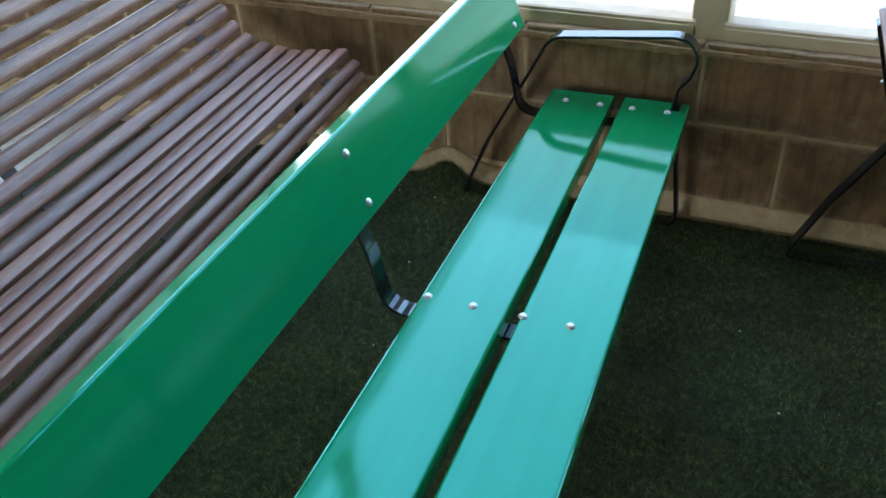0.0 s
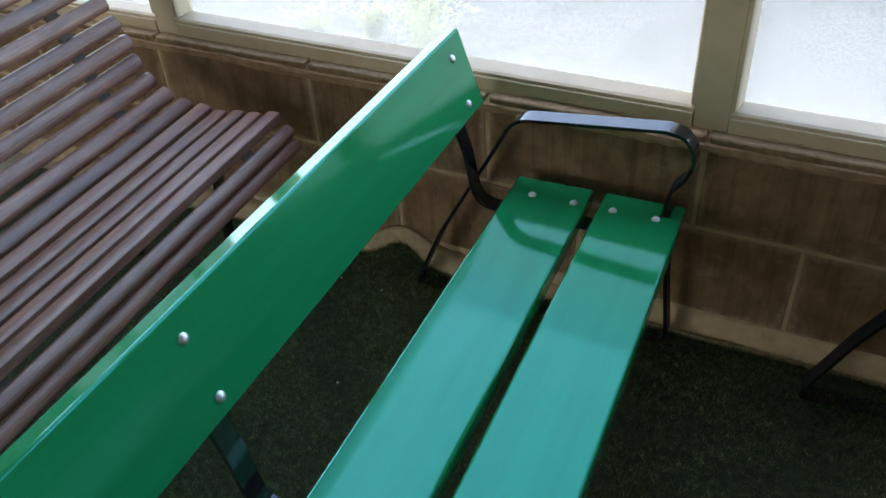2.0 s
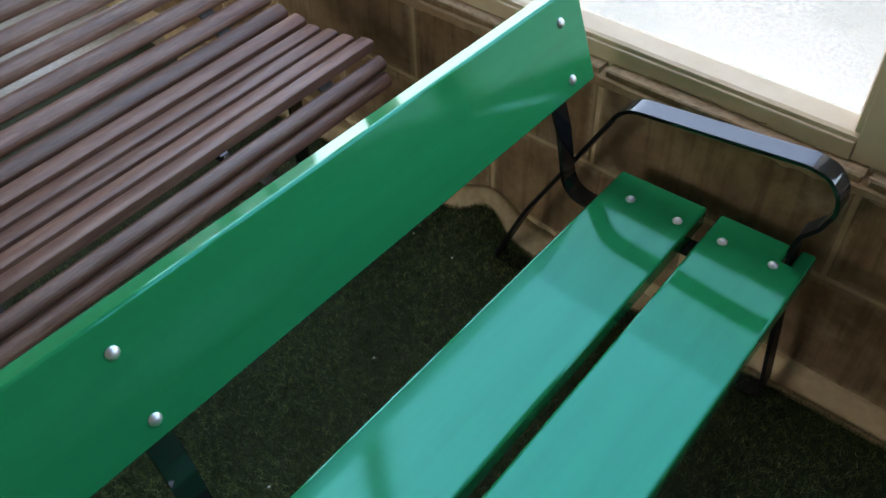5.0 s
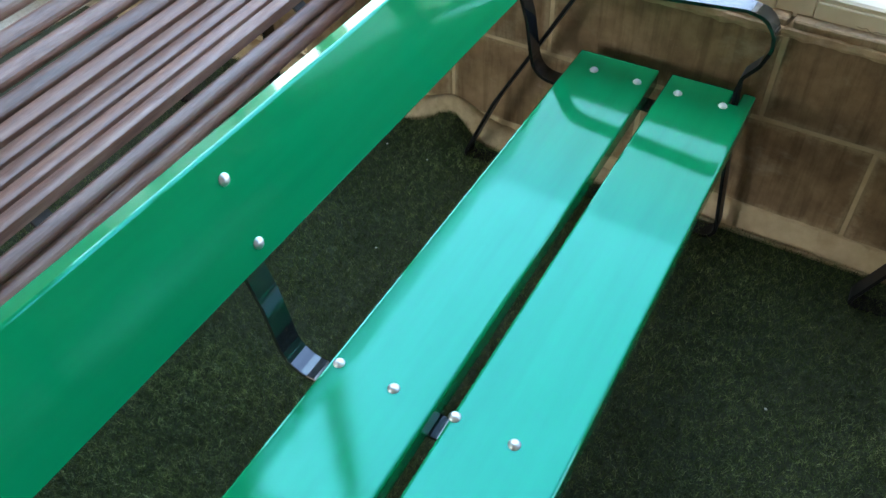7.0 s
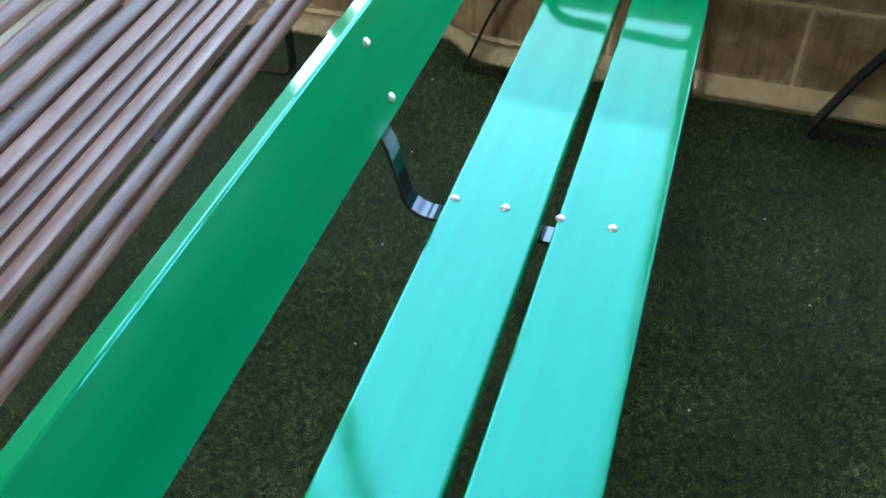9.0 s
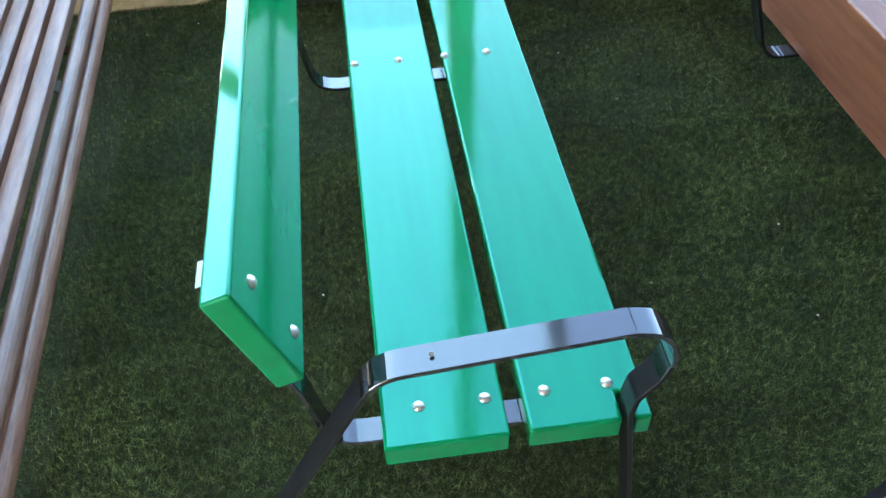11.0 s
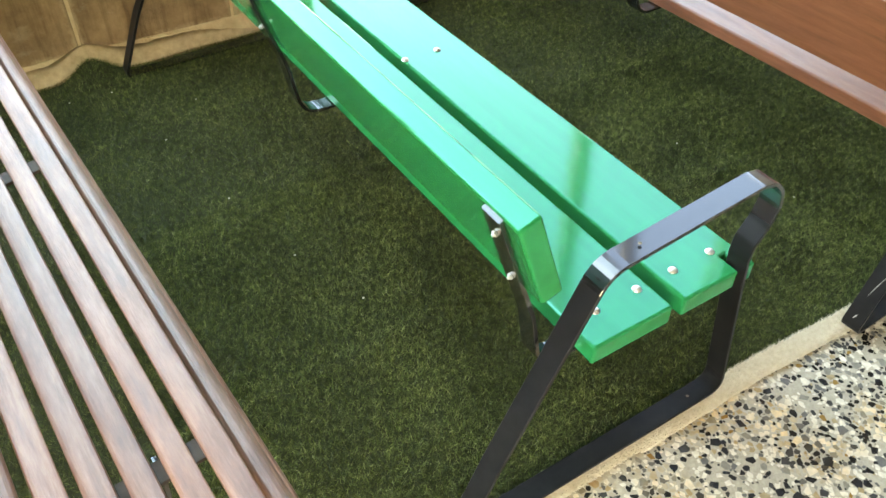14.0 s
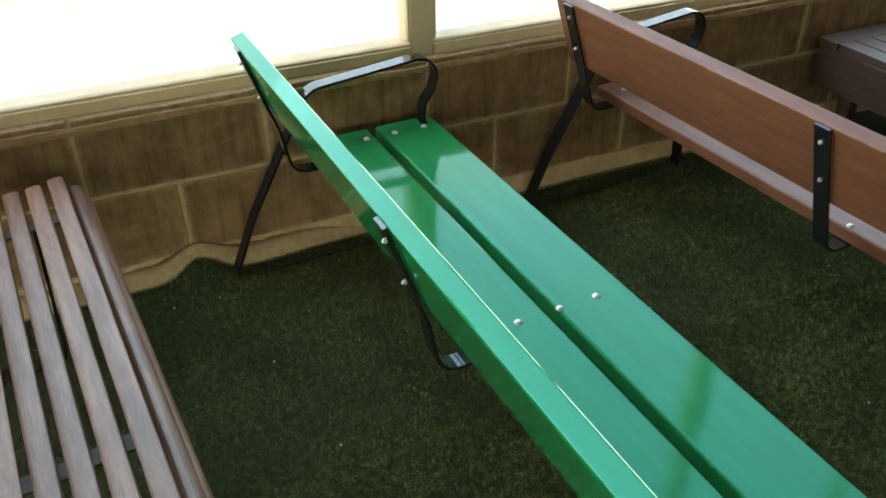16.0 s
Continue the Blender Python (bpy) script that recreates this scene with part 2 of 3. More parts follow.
def turf_material():
    m, n, l, b = material("artificial_turf")
    geo = n.new("ShaderNodeNewGeometry")
    r = ramp_node(n, [(0.0, (0.030, 0.045, 0.012)), (0.5, (0.070, 0.098, 0.029)), (0.85, (0.125, 0.155, 0.056)), (1.0, (0.20, 0.22, 0.105))])
    l.new(geo.outputs["Random Per Island"], r.inputs[0])
    patch = noise_node(n, l, geo.outputs["Position"], 3.2, 4)
    rp = ramp_node(n, [(0.32, (0.66, 0.67, 0.64)), (0.68, (1.28, 1.26, 1.2))])
    l.new(patch.outputs[0], rp.inputs[0])
    mx = n.new("ShaderNodeMix")
    mx.data_type, mx.blend_type = "RGBA", "MULTIPLY"
    mx.inputs[0].default_value = 1.0
    l.new(r.outputs[0], mx.inputs[6])
    clump = noise_node(n, l, geo.outputs["Position"], 48, 4)
    rc = ramp_node(n, [(0.34, (0.42, 0.44, 0.40)), (0.64, (1.45, 1.42, 1.36))])
    l.new(clump.outputs[0], rc.inputs[0])
    both = n.new("ShaderNodeMix")
    both.data_type, both.blend_type = "RGBA", "MULTIPLY"
    both.inputs[0].default_value = 1.0
    l.new(rp.outputs[0], both.inputs[6])
    l.new(rc.outputs[0], both.inputs[7])
    l.new(both.outputs[2], mx.inputs[7])
    l.new(mx.outputs[2], b.inputs["Base Color"])
    b.inputs["Roughness"].default_value = 0.85
    b.inputs["Specular IOR Level"].default_value = 0.25
    return m


TURF = turf_material()
TURF_BASE = speckled("turf_base", [(0.3, (0.016, 0.022, 0.005)), (0.7, (0.034, 0.042, 0.011))], 120, 0.9, 0.8, 0.004, world_space=True)


def chip_material(name, by_object):
    m, n, l, b = material(name)
    if by_object:
        out = n.new("ShaderNodeObjectInfo").outputs["Random"]
    else:
        out = n.new("ShaderNodeNewGeometry").outputs["Random Per Island"]
    r = ramp_node(n, [(0.0, (0.018, 0.018, 0.020)), (0.16, (0.050, 0.049, 0.048)), (0.25, (0.14, 0.138, 0.13)), (0.32, (0.24, 0.225, 0.19)),
                      (0.39, (0.46, 0.41, 0.32)), (0.62, (0.72, 0.66, 0.545)), (0.93, (0.38, 0.29, 0.17)), (0.985, (0.28, 0.16, 0.045))])
    r.color_ramp.interpolation = "CONSTANT"
    l.new(out, r.inputs[0])
    v = n.new("ShaderNodeNewGeometry").outputs["Position"]
    vein = noise_node(n, l, v, 70, 5)
    rv = ramp_node(n, [(0.3, (0.78, 0.78, 0.78)), (0.7, (1.1, 1.1, 1.1))])
    l.new(vein.outputs[0], rv.inputs[0])
    mx = n.new("ShaderNodeMix")
    mx.data_type, mx.blend_type = "RGBA", "MULTIPLY"
    mx.inputs[0].default_value = 1.0
    l.new(r.outputs[0], mx.inputs[6])
    l.new(rv.outputs[0], mx.inputs[7])
    stain = noise_node(n, l, v, 3.5, 5, 0.6)
    rs = ramp_node(n, [(0.46, (1, 1, 1)), (0.62, (1.0, 0.80, 0.55))])
    l.new(stain.outputs[0], rs.inputs[0])
    tan = n.new("ShaderNodeMix")
    tan.data_type, tan.blend_type = "RGBA", "MULTIPLY"
    tan.inputs[0].default_value = 1.0
    l.new(mx.outputs[2], tan.inputs[6])
    l.new(rs.outputs[0], tan.inputs[7])
    l.new(tan.outputs[2], b.inputs["Base Color"])
    b.inputs["Roughness"].default_value = 0.26
    return m


CHIP = chip_material("terrazzo_chip", True)
CHIP_JOINED = chip_material("terrazzo_chips", False)


def dirty_glass():
    """Clear pane under a film of dust, thick along the lower edge, with run marks."""
    m, n, l, b = material("dusty_window_glass")
    geo = n.new("ShaderNodeNewGeometry")
    clear = n.new("ShaderNodeBsdfTransparent")
    film = n.new("ShaderNodeBsdfTranslucent")
    film.inputs["Color"].default_value = (0.95, 0.84, 0.68, 1)
    sep = n.new("ShaderNodeSeparateXYZ")
    l.new(geo.outputs["Position"], sep.inputs[0])
    low = n.new("ShaderNodeMapRange")
    low.inputs["From Min"].default_value, low.inputs["From Max"].default_value = 0.66, 1.05
    low.inputs["To Min"].default_value, low.inputs["To Max"].default_value = 0.30, 0.12
    l.new(sep.outputs["Z"], low.inputs[0])
    mapn = n.new("ShaderNodeMapping")
    mapn.inputs["Scale"].default_value = (4, 4, 3)
    l.new(geo.outputs["Position"], mapn.inputs[0])
    runs = noise_node(n, l, mapn.outputs[0], 1.4, 1, 0.4)
    mr = n.new("ShaderNodeMapRange")
    mr.inputs["From Min"].default_value, mr.inputs["From Max"].default_value = 0.3, 0.7
    mr.inputs["To Min"].default_value, mr.inputs["To Max"].default_value = 0.0, 0.002
    l.new(runs.outputs[0], mr.inputs[0])
    high = n.new("ShaderNodeMapRange")
    high.inputs["From Min"].default_value, high.inputs["From Max"].default_value = 0.95, 1.3
    high.inputs["To Min"].default_value, high.inputs["To Max"].default_value = 0.0, -0.20
    l.new(sep.outputs["Z"], high.inputs[0])
    thin = n.new("ShaderNodeMath")
    l.new(low.outputs[0], thin.inputs[0])
    l.new(high.outputs[0], thin.inputs[1])
    add = n.new("ShaderNodeMath")
    add.use_clamp = True
    l.new(thin.outputs[0], add.inputs[0])
    l.new(mr.outputs[0], add.inputs[1])
    one = n.new("ShaderNodeMixShader")
    l.new(add.outputs[0], one.inputs[0])
    l.new(clear.outputs[0], one.inputs[1])
    l.new(film.outputs[0], one.inputs[2])
    l.new(one.outputs[0], n["Material Output"].inputs[0])
    return m


GLASS = dirty_glass()
LEAF = speckled("dry_green_weed", [(0.3, (0.12, 0.17, 0.04)), (0.7, (0.30, 0.33, 0.11))], 20, 0.7, 0.2, 0.001)


# ---------------------------------------------------------------- mesh helpers
def mesh_object(name, bm, mat, parent=None, label="", smooth=False):
    me = bpy.data.meshes.new(name)
    bmesh.ops.recalc_face_normals(bm, faces=bm.faces)
    bm.to_mesh(me)
    bm.free()
    me.materials.append(mat)
    if smooth:
        me.polygons.foreach_set("use_smooth", [True] * len(me.polygons))
    ob = new(name, me)
    ob.parent = parent
    if label:
        ob["label"] = label
    return ob


def part(name, bm, mat, parent, label="", smooth=False):
    return mesh_object(name, bm, mat, parent, label, smooth)


def linked(name, me, parent, m):
    ob = new(name, me)
    ob.parent = parent
    ob.matrix_basis = m
    return ob


def box(x0, x1, y0, y1, z0, z1, bevel=0.0, bm=None, segments=2):
    bm2 = bmesh.new()
    bmesh.ops.create_cube(bm2, size=1)
    for v in bm2.verts:
        v.co = Vector((x0 + (v.co.x + 0.5) * (x1 - x0), y0 + (v.co.y + 0.5) * (y1 - y0), z0 + (v.co.z + 0.5) * (z1 - z0)))
    if bevel:
        bmesh.ops.bevel(bm2, geom=bm2.edges[:], offset=bevel, segments=segments, affect="EDGES", profile=0.5)
    if bm is None:
        return bm2
    me = bpy.data.meshes.new("tmp")
    bm2.to_mesh(me)
    bm2.free()
    bm.from_mesh(me)
    bpy.data.meshes.remove(me)
    return bm


def plate(outline, z0, z1, bevel):
    """A board from an outline in x and y, with rounded long edges."""
    bm = bmesh.new()
    face = bm.faces.new([bm.verts.new((x, y, z0)) for x, y in outline])
    out = bmesh.ops.extrude_face_region(bm, geom=[face])
    for v in out["geom"]:
        if isinstance(v, bmesh.types.BMVert):
            v.co.z = z1
    bmesh.ops.recalc_face_normals(bm, faces=bm.faces)
    bmesh.ops.bevel(bm, geom=bm.edges[:], offset=bevel, segments=3, affect="EDGES", profile=0.5)
    return bm


def fillet(points, radii, closed=False, steps=7):
    """A polyline in a plane with its corners rounded."""
    pts = [Vector(p) for p in points]
    out = []
    count = len(pts)
    for i, p in enumerate(pts):
        if not closed and i in (0, count - 1):
            out.append(p)
            continue
        a, c, r = pts[i - 1], pts[(i + 1) % count], radii[i]
        d0, d1 = (a - p).normalized(), (c - p).normalized()
        half = math.acos(max(-1, min(1, d0.dot(d1)))) / 2
        if r <= 0 or half > 1.55:
            out.append(p)
            continue
        t = min(r / math.tan(half), 0.49 * (a - p).length, 0.49 * (c - p).length)
        s, e = p + d0 * t, p + d1 * t
        for k in range(steps + 1):
            u = k / steps
            out.append(s * (1 - u) ** 2 + p * 2 * u * (1 - u) + e * u ** 2)
    return out


def strap(points, radii, y, width, thick, closed=False, chamfer=0.0012):
    """Flat bar bent in the x-z plane; its width lies along y."""
    path = fillet([(a, b) for a, b in points], radii, closed)
    bm = bmesh.new()
    rings = []
    n = len(path)
    h, t, c = width / 2, thick / 2, chamfer
    section = [(-h + c, -t), (h - c, -t), (h, -t + c), (h, t - c), (h - c, t), (-h + c, t), (-h, t - c), (-h, -t + c)]
    for i, p in enumerate(path):
        a = path[i - 1] if (i > 0 or closed) else p
        b = path[(i + 1) % n] if (i < n - 1 or closed) else p
        d = (b - a).normalized()
        normal = Vector((-d.y, d.x))
        rings.append([bm.verts.new((p.x + normal.x * s, y + w, p.y + normal.y * s)) for w, s in section])
    for i in range(n if closed else n - 1):
        a, b = rings[i], rings[(i + 1) % n]
        for k in range(8):
            bm.faces.new((a[k], a[(k + 1) % 8], b[(k + 1) % 8], b[k]))
    if not closed:
        bm.faces.new(rings[0])
        bm.faces.new(rings[-1])
    return bm


def dome_mesh(name, radius, height, mat, flat=0.35):
    """A round bolt head: a low dome on a short skirt."""
    bm = bmesh.new()
    rings = []
    for r, z in ((1.0, 0.0), (1.0, flat * 0.5), (0.9, flat * 0.95), (0.66, 0.78), (0.36, 0.95)):
        rings.append([bm.verts.new((radius * r * math.cos(a), radius * r * math.sin(a), height * z)) for a in [k * math.tau / 14 for k in range(14)]])
    top = bm.verts.new((0, 0, height))
    for a, b in zip(rings, rings[1:]):
        for k in range(14):
            bm.faces.new((a[k], a[(k + 1) % 14], b[(k + 1) % 14], b[k]))
    for k in range(14):
        bm.faces.new((rings[-1][k], rings[-1][(k + 1) % 14], top))
    me = bpy.data.meshes.new(name)
    bm.to_mesh(me)
    bm.free()
    me.materials.append(mat)
    me.polygons.foreach_set("use_smooth", [True] * len(me.polygons))
    return me


def nut_mesh(name, radius, height, mat):
    bm = bmesh.new()
    bmesh.ops.create_cone(bm, cap_ends=True, segments=6, radius1=radius, radius2=radius, depth=height)
    bmesh.ops.translate(bm, verts=bm.verts, vec=(0, 0, height / 2))
    bmesh.ops.bevel(bm, geom=bm.edges[:], offset=0.0012, segments=1, affect="EDGES")
    out = bmesh.ops.create_cone(bm, cap_ends=True, segments=10, radius1=radius * 0.5, radius2=radius * 0.45, depth=height)
    bmesh.ops.translate(bm, verts=out["verts"], vec=(0, 0, height * 1.2))
    me = bpy.data.meshes.new(name)
    bm.to_mesh(me)
    bm.free()
    me.materials.append(mat)
    return me


BOLT = dome_mesh("bolt_head", 0.0118, 0.0078, STEEL)
HOLE = dome_mesh("screw_hole", 0.0042, 0.0006, GRIME)
NUT = nut_mesh("nut", 0.0072, 0.0055, STEEL)


def thing(name, label, category, m=None, group="", kind=""):
    ob = new(name)
    ob.empty_display_size = 0.1
    if m is not None:
        ob.matrix_basis = m
    return tagged(ob, label, category, group, kind)


def structure(name, bm, mat, label, category, m=None):
    ob = mesh_object(name, bm, mat)
    ob.matrix_basis = m if m is not None else Matrix()
    return tagged(ob, label, category, kind="structure")


# ---------------------------------------------------------------- the room
NORTH, SOUTH, WEST, EAST, TOP = 1.33, -2.75, -4.2, 4.6, 6.0
FLOOR = -0.046

floor = structure("floor", box(WEST - 0.7, EAST + 0.7, SOUTH - 0.6, 1.75, -0.25, FLOOR), CONCRETE, "grey cement bed of a polished terrazzo floor", "floor")

wall_north = structure("wall_north", box(WEST - 0.2, EAST + 0.2, NORTH + 0.0005, NORTH + 0.20, FLOOR - 0.03, 0.575), MORTAR, "low wall of tan concrete blocks with pale mortar joints", "wall", RAISED)
SILL, HEAD = 0.653, 5.7
structure("wall_over_window", box(WEST - 0.2, EAST + 0.2, NORTH, NORTH + 0.20, HEAD + 0.13, TOP), PLASTER, "plain tan plastered wall over the windows", "wall", ROOM)
structure("wall_west", box(WEST - 0.2, WEST, SOUTH, NORTH + 0.0, FLOOR, TOP), PLASTER, "plain tan plastered wall", "wall", ROOM)
structure("wall_east", box(EAST, EAST + 0.2, SOUTH, NORTH + 0.0, FLOOR, TOP), PLASTER, "plain tan plastered wall", "wall", ROOM)
# unseen wall; its gap is added and sized for the south fill
south = bmesh.new()
box(WEST - 0.2, -2.95, SOUTH - 0.2, SOUTH, FLOOR, TOP, bm=south)
box(-0.95, EAST + 0.2, SOUTH - 0.2, SOUTH, FLOOR, TOP, bm=south)
box(-2.95, -0.95, SOUTH - 0.2, SOUTH, 2.1, TOP, bm=south)
# unseen slab, added to block skylight coming in from the south
structure("porch_roof", box(-4.0, 2.0, SOUTH - 3.2, SOUTH - 0.2, 2.35, 2.5), PLASTER, "plain unseen slab added to keep sky light out of the opening", "roof", ROOM)
structure("wall_south", south, PLASTER, "plain tan plastered wall with a wide opening", "wall", ROOM)
structure("ceiling", box(WEST - 0.2, EAST + 0.2, SOUTH - 0.2, NORTH + 0.2, TOP, TOP + 0.15), PLASTER, "plain tan ceiling", "ceiling", ROOM)

# lumpy plaster strips over and under the block wall
def rough_strip(profile, rough, seed):
    """A lumpy strip of plaster along the wall: profile points are y from the wall's face, z, and how much each wanders."""
    bm = bmesh.new()
    last, count = None, 700
    for i in range(count + 1):
        x = WEST + (EAST - WEST) * i / count
        ring = []
        for k, (y, z, loose) in enumerate(profile):
            a = noise.noise(Vector((x * 7, k * 0.7, seed))) + 0.6 * noise.noise(Vector((x * 24, k * 1.3, seed + 4))) + 0.35 * noise.noise(Vector((x * 70, k * 2.1, seed + 9)))
            c = noise.noise(Vector((x * 5, k * 0.6, seed + 20))) + 0.6 * noise.noise(Vector((x * 29, k * 1.1, seed + 25)))
            ring.append(bm.verts.new((x, NORTH + y + rough * loose * 0.6 * a, z + rough * loose * c)))
        if last:
            n = len(ring)
            for k in range(n):
                bm.faces.new((last[k], last[(k + 1) % n], ring[(k + 1) % n], ring[k]))
        last = ring
    return bm


structure("trim", rough_strip([(0.010, 0.546, 1), (-0.006, 0.551, 1), (-0.011, 0.562, 0.7), (-0.010, 0.576, 0.5), (0.012, 0.588, 0.3), (0.060, 0.590, 0), (0.060, 0.545, 0)], 0.009, 3),
          LEDGE, "crumbling strip of tan plaster along the top of the block wall", "trim", RAISED)
structure("baseboard", rough_strip([(0.010, 0.016, 1), (-0.007, 0.006, 1), (-0.012, -0.018, 0.8), (-0.020, -0.045, 0.6), (-0.028, -0.080, 0), (0.060, -0.080, 0), (0.060, 0.010, 0)], 0.014, 11),
          MORTAR, "crumbled pale mortar along the foot of the block wall", "skirting", RAISED)

# ---------------------------------------------------------------- windows
MULLIONS = (-3.42, -1.555, 0.313, 2.18, 4.05)


def bead(a, b, name, parent, wobble):
    """A glazing bead between two points, a little uneven along its edge."""
    a, b = Vector(a), Vector(b)
    d = (b - a).normalized()
    inward = Vector((0, 0, 1)) if abs(d.x) > 0.5 else Vector((wobble, 0, 0))
    bm = bmesh.new()
    n = 40
    rings = []
    for i in range(n + 1):
        p = a + (b - a) * i / n
        j = 0.0012 * noise.noise(p * 30)
        prof = ((0.0, -0.005), (0.0, 0.069), (0.011, 0.069), (0.016 + j, 0.060), (0.022 + j, 0.006), (0.017 + j, -0.004))
        rings.append([bm.verts.new(p + inward * h + Vector((0, -q, 0))) for h, q in prof])
    for s, e in zip(rings, rings[1:]):
        for k in range(6):
            bm.faces.new((s[k], s[(k + 1) % 6], e[(k + 1) % 6], e[k]))
    bm.faces.new(rings[0])
    bm.faces.new(rings[-1])
    return part(name, bm, CREAM, parent)


GLASS_Y = 1.438
for number, (xa, xb) in enumerate(zip(MULLIONS, MULLIONS[1:]), 1):
    win = thing("window_%d" % number, "tall timber window in aged cream paint with dusty glass", "window", RAISED, kind="structure")
    rail = bmesh.new()
    box(xa + 0.047, xb - 0.047, 1.362, 1.47, 0.582, SILL - 0.012, 0.003, rail)
    part("window_sill", rail, CREAM, win, "cream painted bottom rail with cracked paint")
    part("top_rail", box(xa + 0.047, xb - 0.047, 1.37, 1.47, HEAD, HEAD + 0.1, 0.003), CREAM, win)
    if number == 1:
        part("mullion", box(xa - 0.045, xa + 0.045, 1.366, 1.47, 0.582, HEAD + 0.1, 0.003), CREAM, win)
    part("mullion", box(xb - 0.045, xb + 0.045, 1.366, 1.47, 0.582, HEAD + 0.1, 0.003), CREAM, win)
    bead((xa + 0.046, GLASS_Y, SILL - 0.0125), (xb - 0.046, GLASS_Y, SILL - 0.0125), "glazing_bead", win, 1)
    bead((xa + 0.0455, GLASS_Y, SILL + 0.010), (xa + 0.0455, GLASS_Y, HEAD), "glazing_bead", win, 1)
    bead((xb - 0.0455, GLASS_Y, SILL + 0.010), (xb - 0.0455, GLASS_Y, HEAD), "glazing_bead", win, -1)
    pane = part("pane", box(xa + 0.046, xb - 0.046, GLASS_Y + 0.002, GLASS_Y + 0.006, SILL - 0.01, HEAD), GLASS, win, "dusty clear glass")
    pane.visible_shadow = False
    # hairline cracks in the rail's paint
    random.seed(40 + number)
    crack = bmesh.new()
    x = xa + 0.15
    while x < xb - 0.15:
        length = random.uniform(0.08, 0.34)
        z = random.uniform(0.597, 0.606)
        pts = []
        for i in range(14):
            pts.append((x + length * i / 13, z + 0.010 * noise.noise(Vector((x * 7 + i * 0.45, number, 0)))))
        w = random.uniform(0.0002, 0.0006)
        lo = [crack.verts.new((px, 1.3605, pz - w)) for px, pz in pts]
        hi = [crack.verts.new((px, 1.3605, pz + w * random.uniform(0.3, 1.4))) for px, pz in pts]
        lo2 = [crack.verts.new((px, 1.3632, pz - w)) for px, pz in pts]
        hi2 = [crack.verts.new((px, 1.3632, pz + w)) for px, pz in pts]
        for i in range(13):
            crack.faces.new((lo[i], lo[i + 1], hi[i + 1], hi[i]))
            crack.faces.new((hi[i], hi[i + 1], hi2[i + 1], hi2[i]))
            crack.faces.new((lo2[i], lo2[i + 1], lo[i + 1], lo[i]))
        x += length + random.uniform(0.1, 0.5)
    part("paint_cracks", crack, GRIME, win, "dark hairline cracks")

# ---------------------------------------------------------------- outside
ground = bmesh.new()
bmesh.ops.create_grid(ground, x_segments=90, y_segments=90, size=1)
for v in ground.verts:
    gx, gy = v.co.x, v.co.y
    x, y = 400 * gx * abs(gx) ** 2, 300 * gy * abs(gy) ** 2
    v.co = Vector((x, y, -0.06 + (0.02 * noise.noise(Vector((x * 0.8, y * 0.8, 0))) if y > 1.8 else 0)))
structure("ground", ground, GRAVEL, "pale grey gravelly ground outside the building", "ground", ROOM)

random.seed(5)
for wx, wy, tall in ((-1.16, 2.62, 0.46), (-1.30, 2.86, 0.40), (-1.83, 2.70, 0.26), (-1.62, 2.92, 0.20)):
    weed = thing("weed", "thin green weed growing in gravel", "plant", pose(wx, wy, -0.06), "weeds outside the window")
    stems, leaves = bmesh.new(), bmesh.new()
    for s in range(60):
        a, lean, h = random.uniform(0, math.tau), random.uniform(0.1, 0.75), tall * random.uniform(0.45, 1.0)
        last = None
        for i in range(7):
            u = i / 6
            c = Vector((math.cos(a) * lean * h * u * u, math.sin(a) * lean * h * u * u, h * u))
            w = 0.0018 * (1 - 0.7 * u)
            ring = [stems.verts.new(c + Vector((w * math.cos(k * math.tau / 4), w * math.sin(k * math.tau / 4), 0))) for k in range(4)]
            if last:
                for k in range(4):
                    stems.faces.new((last[k], last[(k + 1) % 4], ring[(k + 1) % 4], ring[k]))
            last = ring
            if i > 0:
                for q in range(4):
                    b = random.uniform(0, math.tau)
                    d = Vector((math.cos(b), math.sin(b), random.uniform(-0.1, 0.7))).normalized()
                    side = d.cross(Vector((0, 0, 1))).normalized() * random.uniform(0.003, 0.0055)
                    L = random.uniform(0.03, 0.07)
                    v = [leaves.verts.new(p) for p in (c, c + d * L * 0.5 + side, c + d * L, c + d * L * 0.5 - side)]
                    leaves.faces.new(v)
    part("stems", stems, LEAF, weed)
    part("leaves", leaves, LEAF, weed)


# ---------------------------------------------------------------- plank benches
BACK_U, BACK_N = Vector((-0.324, 0, 0.946)), Vector((0.946, 0, 0.324))
BACK_P = Vector((-0.3475, 0, 0.806))


